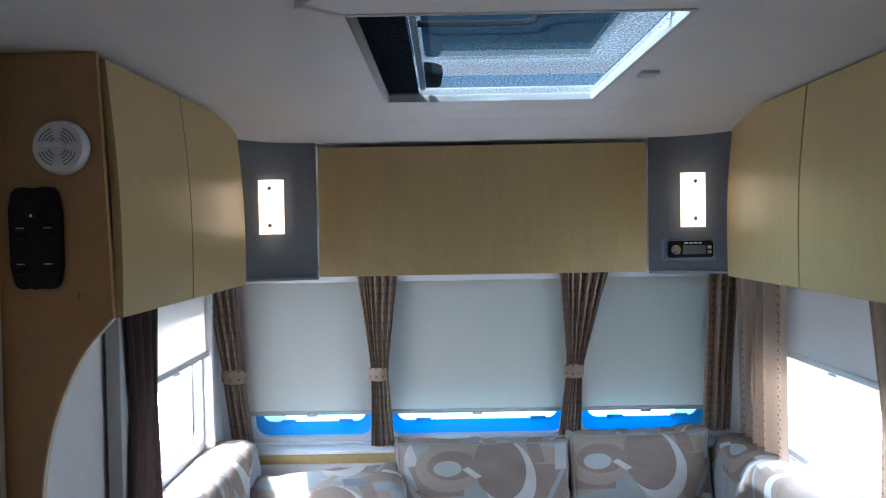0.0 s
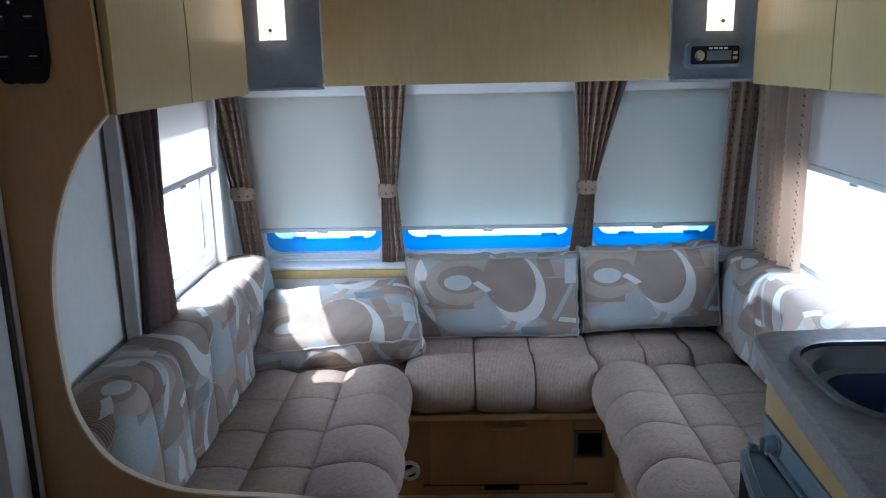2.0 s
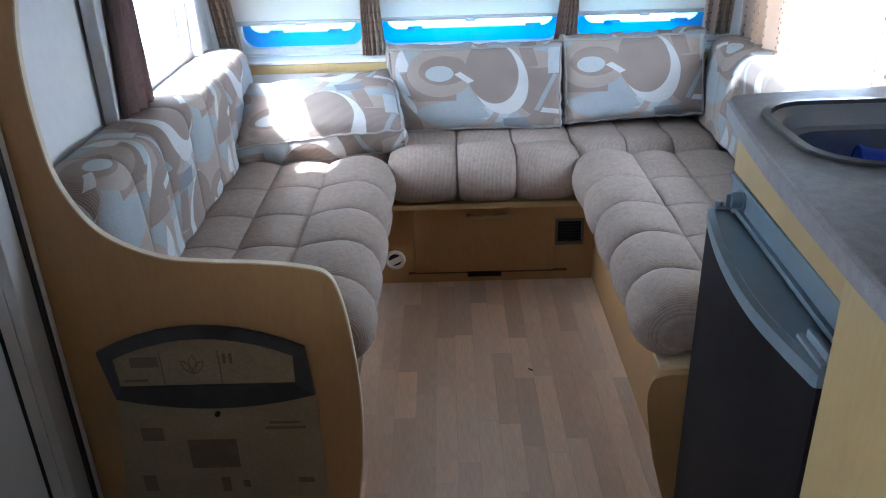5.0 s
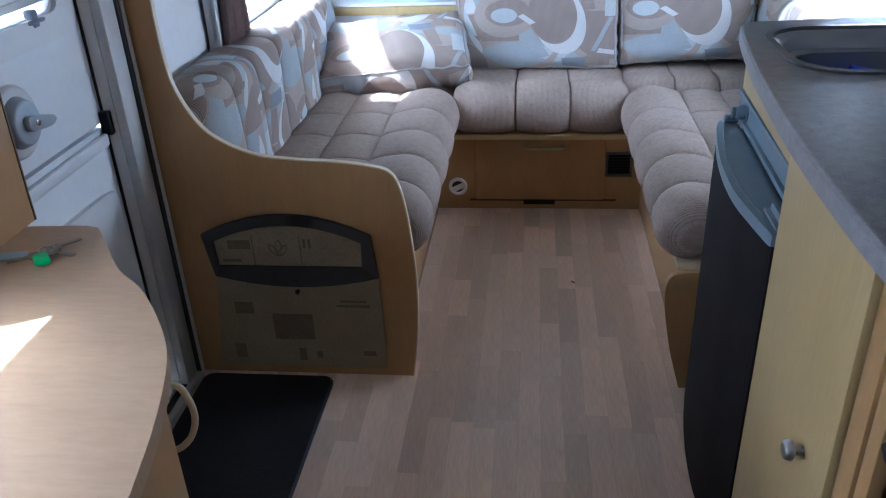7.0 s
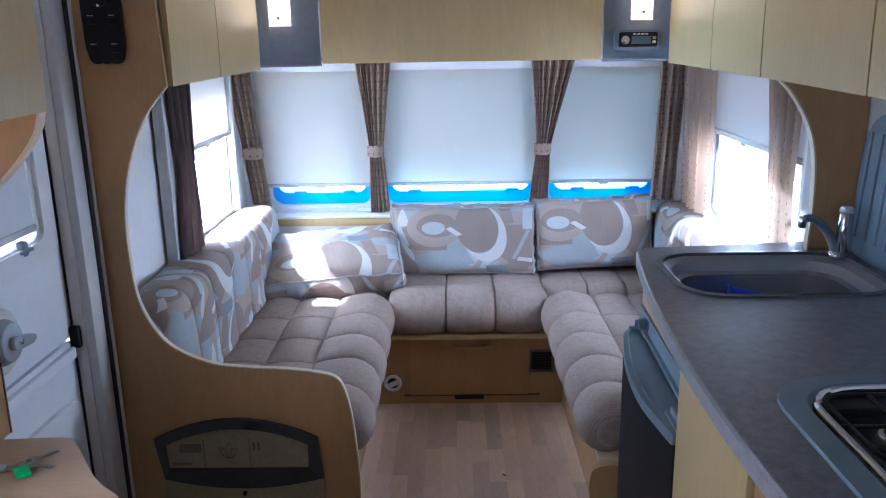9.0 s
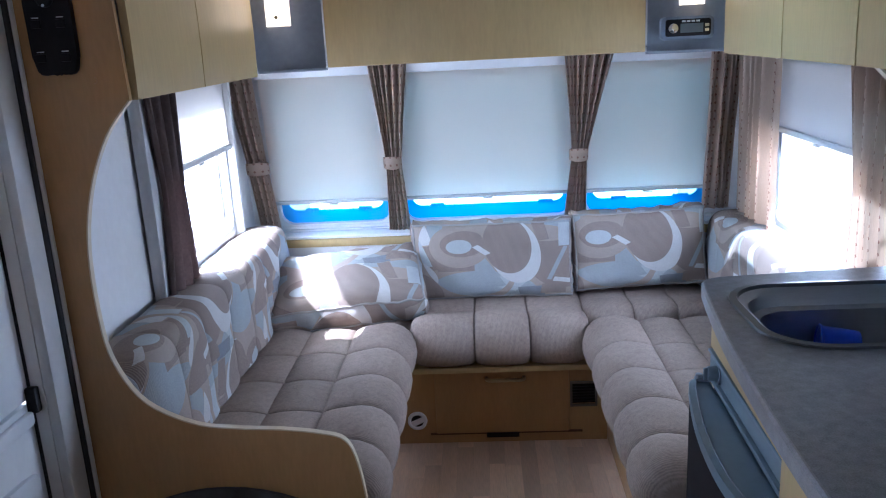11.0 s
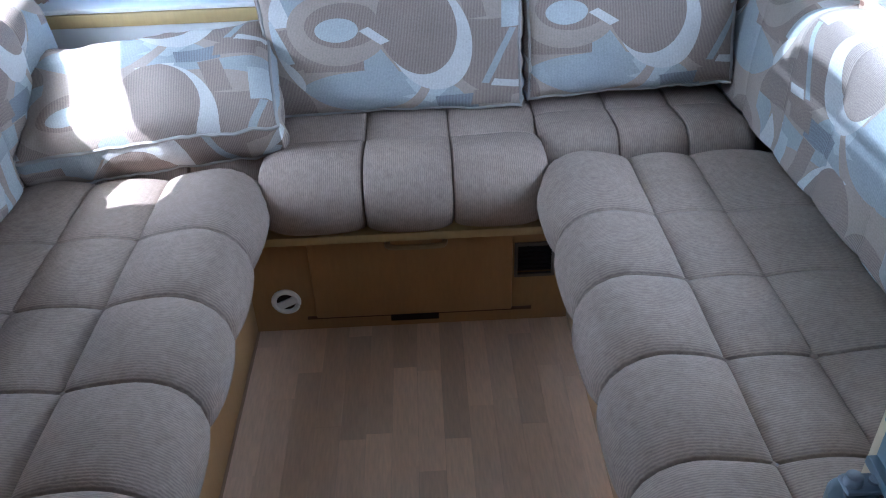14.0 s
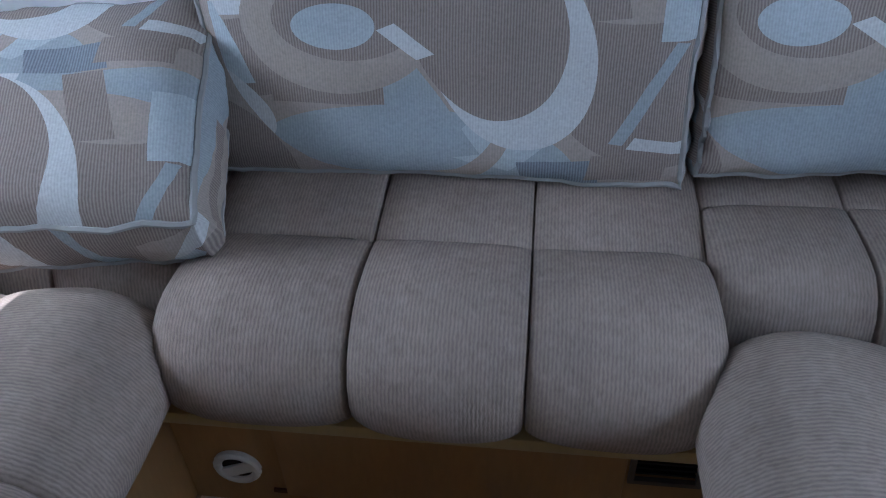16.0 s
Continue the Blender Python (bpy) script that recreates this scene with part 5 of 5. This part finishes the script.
outline = [(y, z) for y, z in smooth_line([(1.745, ZT + 0.006), (1.770, ZT + 0.06), (1.765, ZT + 0.24), (1.740, ZT + 0.31), (1.700, ZT + 0.345), (1.655, ZT + 0.352), (1.395, ZT + 0.352), (1.345, ZT + 0.31), (1.345, ZT + 0.05), (1.385, ZT + 0.006)], 5, True)]
part("board", prism(outline, "x", 0.940, 0.955, 0.004), FRIDGEB, db)
for k in range(8):
    y = 1.385 + k * 0.048
    part("rib", tube([(0.939, y + 0.03, ZT + 0.05), (0.939, y, ZT + 0.31)], 0.0035, 6), GREY, db)

hb = thing("gas_hob", (0.70, 0.78, ZT), "gas hob with a black tray and steel rim", "hob")
part("rim", bowl([(rounded(0.437, 0.939, 0.435, 1.030, 0.115, 6), ZT + 0.001), (rounded(0.439, 0.937, 0.437, 1.028, 0.113, 6), ZT + 0.006), (rounded(0.474, 0.907, 0.470, 0.995, 0.095, 6), ZT + 0.008), (rounded(0.482, 0.899, 0.478, 0.987, 0.088, 6), ZT - 0.004)], False), FRIDGEB, hb, "blue-grey rim")
part("inner_rim", tube([(x, y, ZT + 0.006) for x, y in rounded(0.488, 0.893, 0.485, 0.980, 0.083, 6)], 0.006, 8, True), CHROME, hb, "bright steel inner rim")
part("tray", bowl([(rounded(0.482, 0.899, 0.478, 0.987, 0.088, 6), ZT - 0.002), (rounded(0.494, 0.887, 0.490, 0.975, 0.078, 6), ZT - 0.026)]), mat("enamel_black", (0.02, 0.02, 0.022), 0.2), hb, "black enamel tray")
for bx, by in ((0.582, 0.855), (0.782, 0.855), (0.582, 0.615), (0.782, 0.615)):
    b = part("burner", cyl((bx, by, ZT - 0.026), (bx, by, ZT - 0.008), 0.035, 0.03, 24, 0.003), STEEL, hb)
    part("burner_cap", cyl((bx, by, ZT - 0.008), (bx, by, ZT - 0.002), 0.024, 0.022, 24, 0.002), BLACK, b)
for by in (0.615, 0.855):
    g = bmesh.new()
    add_tube(g, [(x, y, ZT + 0.006) for x, y in rounded(0.507, 0.877, by - 0.10, by + 0.10, 0.03, 4)], 0.004, 6, True)
    for bx in (0.582, 0.782):
        add_tube(g, [(bx - 0.09, by, ZT + 0.006), (bx - 0.02, by, ZT + 0.006)], 0.0035, 6)
        add_tube(g, [(bx + 0.02, by, ZT + 0.006), (bx + 0.09, by, ZT + 0.006)], 0.0035, 6)
        add_tube(g, [(bx, by - 0.10, ZT + 0.006), (bx, by - 0.02, ZT + 0.006)], 0.0035, 6)
        add_tube(g, [(bx, by + 0.02, ZT + 0.006), (bx, by + 0.10, ZT + 0.006)], 0.0035, 6)
    part("pan_support", g, BLACK, hb, "black wire pan support")

# carcass, fridge, cupboard, oven below the worktop
kc = thing("kitchen_carcass", (0.7, 1.77, 0), "birch end panel and rail of the kitchen unit", "cabinet")
part("end_panel", box(0.446, 0.963, 1.764, 1.780, 0, 0.907), BIRCH_V, kc)
part("panel_edge", box(0.440, 0.4455, 1.764, 1.780, 0, 0.907, 0.001), EDGE, kc, "pale edge banding")
part("top_rail", prism([(0.404, 1.185), (0.430, 1.762), (0.446, 1.762), (0.420, 1.185)], "z", 0.818, 0.907), BIRCH, kc, "pale birch rail above the fridge")
part("rail_screw", cyl((0.4295, 1.712, 0.886), (0.4245, 1.712, 0.886), 0.007, 0.006, 14, 0.001), STEEL, kc, "steel screw cup")
fr = thing("fridge", (0.66, 1.46, 0), "dark grey fridge with a bowed door", "fridge")
part("fridge_body", box(0.437, 0.93, 1.195, 1.757, 0.04, 0.752, 0.004), FRIDGE, fr)
door_o = smooth_line([(0.408, 1.750), (0.384, 1.738), (0.366, 1.66), (0.350, 1.56), (0.341, 1.46), (0.340, 1.36), (0.350, 1.27), (0.362, 1.192)], 6) + [(0.424, 1.192), (0.424, 1.750)]
fd = part("fridge_door", prism(door_o, "z", 0.03, 0.728, 0.003), FRIDGE, fr, "dark grey bowed door")
part("door_cap", prism([(x - 0.002, y) for x, y in door_o], "z", 0.729, 0.752, 0.005), FRIDGEB, fd, "blue-grey door cap")
inset = [(x + 0.012, y) for x, y in door_o[6:-8]]
part("cap_groove", tube([(x, y, 0.752) for x, y in inset], 0.0014, 5), GREY, fd)
ctrl = part("control_panel", prism([(0.410, 1.192), (0.428, 1.755), (0.444, 1.755), (0.428, 1.192)], "z", 0.757, 0.815, 0.003), FRIDGEB, fr, "blue-grey control panel")
part("upper_lip", prism([(0.406, 1.192), (0.423, 1.755), (0.430, 1.755), (0.412, 1.192)], "z", 0.808, 0.816, 0.002), FRIDGEB, ctrl, "raised lip of the panel")
part("lower_lip", prism([(0.401, 1.192), (0.420, 1.755), (0.430, 1.755), (0.412, 1.192)], "z", 0.757, 0.768, 0.002), FRIDGEB, ctrl, "raised lip of the panel")
part("knob_recess", cyl((0.4255, 1.690, 0.787), (0.4225, 1.690, 0.787), 0.021, 0.021, 28), GREY, ctrl)
kn = part("knob", cyl((0.424, 1.690, 0.787), (0.404, 1.691, 0.787), 0.0165, 0.0145, 28, 0.003), FRIDGEB, ctrl, "round thermostat knob")
part("knob_grip", box(0.396, 0.405, 1.6875, 1.6935, 0.774, 0.800, 0.002), FRIDGEB, ctrl)
part("hinge", box(0.392, 0.432, 1.724, 1.744, 0.753, 0.759, 0.002), GREY, fr, "dark metal hinge bracket")
part("hinge_pin", cyl((0.400, 1.734, 0.758), (0.400, 1.734, 0.768), 0.008, 0.007, 14, 0.001), GREY, fr)
part("hinge_screw", cyl((0.418, 1.734, 0.758), (0.418, 1.734, 0.762), 0.005, seg=12), CHROME, fr)
part("handle_recess", box(0.368, 0.400, 1.205, 1.285, 0.751, 0.758, 0.002), GREY, fd, "grey catch")
part("handle_catch", box(0.376, 0.384, 1.21, 1.275, 0.757, 0.772, 0.003), FRIDGEB, fd)

cb = thing("kitchen_cupboard", (0.66, 1.0, 0), "birch cupboard door with a round steel knob", "cabinet")
cd_ = part("cupboard_door", box(0.362, 0.380, 0.835, 1.182, 0.03, 0.905, 0.003), BIRCH_V, cb, "pale birch door")
part("knob", cyl((0.362, 0.918, 0.555), (0.346, 0.918, 0.555), 0.007, 0.007, 16), STEEL, cd_)
part("knob_head", cyl((0.348, 0.918, 0.555), (0.334, 0.918, 0.555), 0.017, 0.013, 20, 0.004), STEEL, cd_, "brushed steel knob")
part("cupboard_body", box(0.381, 0.95, 0.838, 1.180, 0.0, 0.903), MAPLE, cb)
part("edge_post", box(0.372, 0.392, 0.790, 0.832, 0.0, 0.904, 0.002), MAPLE, cb, "maple post")
part("edge_post", box(0.376, 0.394, 0.757, 0.787, 0.0, 0.904, 0.002), MAPLE, cb, "maple post")

ov = thing("oven", (0.66, 0.48, 0), "black built-in oven with grey control knobs", "oven")
part("oven_body", box(0.415, 0.95, 0.18, 0.754, 0.06, 0.902, 0.003), BLACK, ov)
cp = part("control_strip", box(0.404, 0.416, 0.185, 0.752, 0.755, 0.900, 0.003), BLACK, ov)
KNOBM = mat("grey_metal_knob", (0.22, 0.22, 0.23), 0.35, metal=0.6)
for y in (0.717, 0.452, 0.352):
    k = part("control_knob", cyl((0.404, y, 0.835), (0.380, y, 0.835), 0.019, 0.015, 24, 0.003), KNOBM, ov, "grey control knob")
    part("pointer", box(0.3775, 0.3805, y - 0.002, y + 0.002, 0.835, 0.849), PLASTIC, k)
    part("dial_mark", box(0.402, 0.4045, y + 0.026, y + 0.034, 0.815, 0.8355), PALE, ov)
part("oven_door", box(0.392, 0.416, 0.195, 0.742, 0.42, 0.735, 0.005), mat("oven_glass", (0.010, 0.008, 0.009), 0.4, spec=0.15), ov, "black glass door")
part("door_handle", tube(smooth_line([(0.396, 0.74, 0.715), (0.378, 0.73, 0.715), (0.374, 0.50, 0.715), (0.378, 0.25, 0.715), (0.392, 0.24, 0.70)], 5), 0.009), BLACK, ov)
part("badge", box(0.4015, 0.4042, 0.46, 0.50, 0.775, 0.80), PALE, ov)
part("sticker", box(0.3895, 0.3922, 0.695, 0.728, 0.615, 0.627), PLASTIC, ov)
part("trim_line", box(0.3898, 0.3925, 0.22, 0.755, 0.665, 0.668), KNOBM, ov)
part("trim_line", box(0.3918, 0.3945, 0.22, 0.755, 0.375, 0.378), KNOBM, ov)
part("grill_door", box(0.394, 0.416, 0.195, 0.742, 0.09, 0.41, 0.005), BLACK, ov)

# ---- the dresser beside the door ----
ds = thing("dresser", (-0.72, 0.5, 0), "wooden dresser with a curved light top", "dresser")
top_edge = smooth_line([(-0.955, 1.262), (-0.83, 1.268), (-0.795, 1.245), (-0.70, 1.115), (-0.63, 1.050), (-0.565, 0.965), (-0.515, 0.88), (-0.480, 0.775), (-0.455, 0.66), (-0.443, 0.55), (-0.443, 0.2), (-0.443, -0.4)], 4)
part("dresser_top", prism(top_edge + [(-0.967, -0.4), (-0.967, 1.262)], "z", 0.692, 0.72, 0.003), DESK, ds, "light wood top with rounded corner")
base_edge = [(x - 0.018 if x > -0.9 else x, y - 0.012) for x, y in top_edge]
part("dresser_body", prism(base_edge + [(-0.967, -0.4), (-0.967, 1.232)], "z", 0.0, 0.690), MAPLE, ds)
part("drawer_front", box(-0.462, -0.450, 0.16, 0.62, 0.55, 0.675, 0.003), BIRCH, ds)
part("drawer_handle", tube(smooth_line([(-0.450, 0.615, 0.655), (-0.428, 0.615, 0.655), (-0.424, 0.57, 0.655), (-0.424, 0.47, 0.655), (-0.428, 0.42, 0.655), (-0.450, 0.42, 0.655)], 4), 0.006), CHROME, ds, "chrome bow handle")
part("grab_loop", tube(smooth_line([(-0.735, 1.185, 0.415), (-0.712, 1.196, 0.418), (-0.690, 1.200, 0.405), (-0.677, 1.202, 0.365), (-0.676, 1.202, 0.325), (-0.690, 1.200, 0.285), (-0.712, 1.192, 0.262), (-0.735, 1.182, 0.258)], 5), 0.007, 10), EDGE, ds, "beige plastic loop handle")
wp_edge = smooth_line([(1.290, 0.72), (1.292, 0.82), (1.295, 0.92), (1.297, 1.02), (1.295, 1.11), (1.280, 1.19), (1.250, 1.28), (1.190, 1.372)], 4)
wp = thing("wall_board", (-0.96, 0.9, 0.72), "maple board on the wall with a curved edge", "panel")
part("board", prism(wp_edge + [(0.90, 1.372), (0.90, 0.72)], "x", -0.967, -0.948), MAPLE, wp)
strip = [(y + 0.004, z) for y, z in wp_edge]
part("board_edge", prism([(y + 0.0005, z) for y, z in wp_edge] + strip[::-1], "x", -0.968, -0.946), mat("dark_brown_edge", (0.14, 0.08, 0.04), 0.5), wp, "dark edge strip")
br = smooth_line([(-0.722, 1.372), (-0.735, 1.335), (-0.775, 1.285), (-0.83, 1.235), (-0.89, 1.195), (-0.948, 1.165)], 5)
t = curved_panel(br + [(-0.967, 1.165), (-0.967, 1.372)], 1.150, 1.168, "locker_bracket", "maple bracket curving below the overhead locker", MAPLE)
part("edging", edge_strip(br[::-1], 1.148, 1.170), EDGE, t, "cream edge banding")

ks = thing("key_ring", (-0.86, 1.16, 0.721), "bunch of keys with green and blue tags", "keys")
def key_bm(l, w):
    b = prism(rounded(0.0, 0.022, -w, w, 0.008), "z", 0, 0.0025)
    add_box(b, 0.02, l, -0.004, 0.004, 0.0003, 0.0022)
    for i in range(3):
        add_box(b, l - 0.008 - i * 0.007, l - 0.005 - i * 0.007, -0.006, -0.0035, 0.0003, 0.0022)
    return b
def lay_key(name, bm, material, x, y, z, rot):
    return part(name, moved(bm, pose(x, y, z, 0, 0, rot)), material, ks)
lay_key("green_tag", prism(rounded(-0.012, 0.012, -0.022, 0.018, 0.006), "z", 0, 0.006, 0.001), GREEN, -0.838, 1.125, 0.7265, 40)
lay_key("key", key_bm(0.058, 0.012), KEYM, -0.85, 1.165, 0.7235, 48)
lay_key("key", key_bm(0.058, 0.012), KEYM, -0.845, 1.155, 0.7260, -12)
lay_key("key", key_bm(0.055, 0.013), KEYM, -0.855, 1.155, 0.7205, 215)
lay_key("blue_tag", prism(rounded(-0.025, 0.025, -0.012, 0.012, 0.006), "z", 0, 0.003), TAGB, -0.905, 1.145, 0.7205, 15)
part("split_ring", tube([(-0.848 + 0.013 * math.cos(a * math.pi / 8), 1.158 + 0.013 * math.sin(a * math.pi / 8), 0.7285) for a in range(16)], 0.0012, 6, True), CHROME, ks)

# a bag hanging on the dresser's side
bg = thing("cloth_bag", (-0.455, 0.75, 0.42), "black cloth bag hanging against the dresser", "bag")
def bag(u, v):
    a, c = 2 * math.pi * u, math.sin(math.pi * min(1, 0.06 + 0.94 * v) ** 0.8) ** 0.35
    w = Vector((-0.452 + 0.032 * c * math.cos(a) * (1.1 - 0.5 * v), 0.752 + 0.050 * c * math.sin(a) * (1.05 - 0.25 * v), 0.36 + 0.165 * v))
    return w + Vector((noise.noise(w * 25) * 0.008, noise.noise(w * 21) * 0.008, 0))
part("bag_body", surf(bag, 28, 14, wrap_u=True), MATM, bg, angle=80)
part("strap", tube(smooth_line([(-0.452, 0.735, 0.512), (-0.450, 0.730, 0.575), (-0.447, 0.715, 0.600), (-0.446, 0.705, 0.575), (-0.45, 0.712, 0.512)], 4), 0.005, 6), MATM, bg)
for k in range(3):
    part("print_bar", box(-0.4225, -0.4195, 0.735 + 0.008 * k, 0.739 + 0.008 * k, 0.455 - 0.004 * k, 0.480 - 0.004 * k), PLASTIC, bg)

# ---- smoke alarm, heater control ----
sa = thing("smoke_alarm", (-0.815, YP, 1.684), "round white smoke alarm on the end panel", "smoke alarm")
part("alarm_body", cyl((-0.815, YP, 1.684), (-0.815, YP - 0.028, 1.684), 0.0505, 0.046, 40, 0.006), PLASTIC, sa)
part("test_button", box(-0.842, -0.802, YP - 0.032, YP - 0.027, 1.682, 1.694, 0.002), PLASTIC, sa)
VENTM = mat("vent_shadow", (0.25, 0.25, 0.25), 0.7)
for q in range(4):
    for k in range(4):
        r = 0.016 + k * 0.006
        pts = [(-0.815 + r * math.cos(radians(a + q * 90)), YP - 0.0285, 1.684 + r * math.sin(radians(a + q * 90))) for a in (18, 36, 54, 72)]
        part("vent_slot", tube(pts, 0.0012, 5), VENTM, sa)
hc = thing("heater_control", (-0.866, YP, 1.52), "black heater control panel on the end panel", "control panel")
ho = smooth_line([(-0.908, 1.605), (-0.866, 1.612), (-0.826, 1.605), (-0.820, 1.52), (-0.826, 1.437), (-0.866, 1.432), (-0.905, 1.437), (-0.912, 1.52)], 5, True)
part("housing", prism(ho, "y", YP - 0.016, YP, 0.004), BLACK, hc)
part("dial", cyl((-0.866, YP - 0.026, 1.575), (-0.866, YP - 0.015, 1.575), 0.015, 0.017, 24, 0.002), BLACK, hc)
part("indicator", cyl((-0.866, YP - 0.0275, 1.562), (-0.866, YP - 0.0255, 1.562), 0.003, seg=10), CHROME, hc)
for z in (1.53, 1.465):
    for x in (-0.892, -0.842):
        part("switch", box(x - 0.010, x + 0.010, YP - 0.020, YP - 0.015, z - 0.010, z + 0.006, 0.002), BLACK, hc)
        part("switch_mark", box(x - 0.007, x + 0.007, YP - 0.0172, YP - 0.0155, z + 0.009, z + 0.011), PALE, hc)
for x, z in ((-0.795, 1.84), (-0.828, 1.815), (-0.80, 1.415)):
    part("screw_cap", cyl((x, YP, z), (x, YP - 0.003, z), 0.006, seg=12), MAPLE, end_panel)

# a crumb on the floor
solo("crumb", tube([(0.112, 2.322, 0.003), (0.118, 2.314, 0.003), (0.124, 2.312, 0.003)], 0.002, 5), BLACK, "dark crumb lying on the floor", "crumb")

# ---- floor strips ----
fl = bpy.data.objects["floor"]
rf = random.Random(5)
SW = 0.0565
shapes = {}
count = 0
cols = int((0.42 + 0.95) / SW)
for c in range(cols):
    x = -0.95 + c * SW
    y = 0.75 + rf.uniform(-0.3, 0.0)
    while y < 2.90:
        ln_ = rf.choice((0.22, 0.26, 0.30, 0.34, 0.40))
        y1 = min(y + ln_, 2.90)
        key = round(y1 - y, 3)
        if y1 - y > 0.03 and not (x < -0.42 and y > 1.9) and not (x < -0.55 and y1 < 1.2):
            if key not in shapes:
                shapes[key] = mesh_of(box(0.0002, SW - 0.0002, 0.0002, key - 0.0002, -0.002, 0.0, 0.0), "strip", FLOORW, False)
            ob = new("strip", shapes[key])
            ob.location = (x, y, 0.0)
            ob.parent = fl
            count += 1
        y = y1
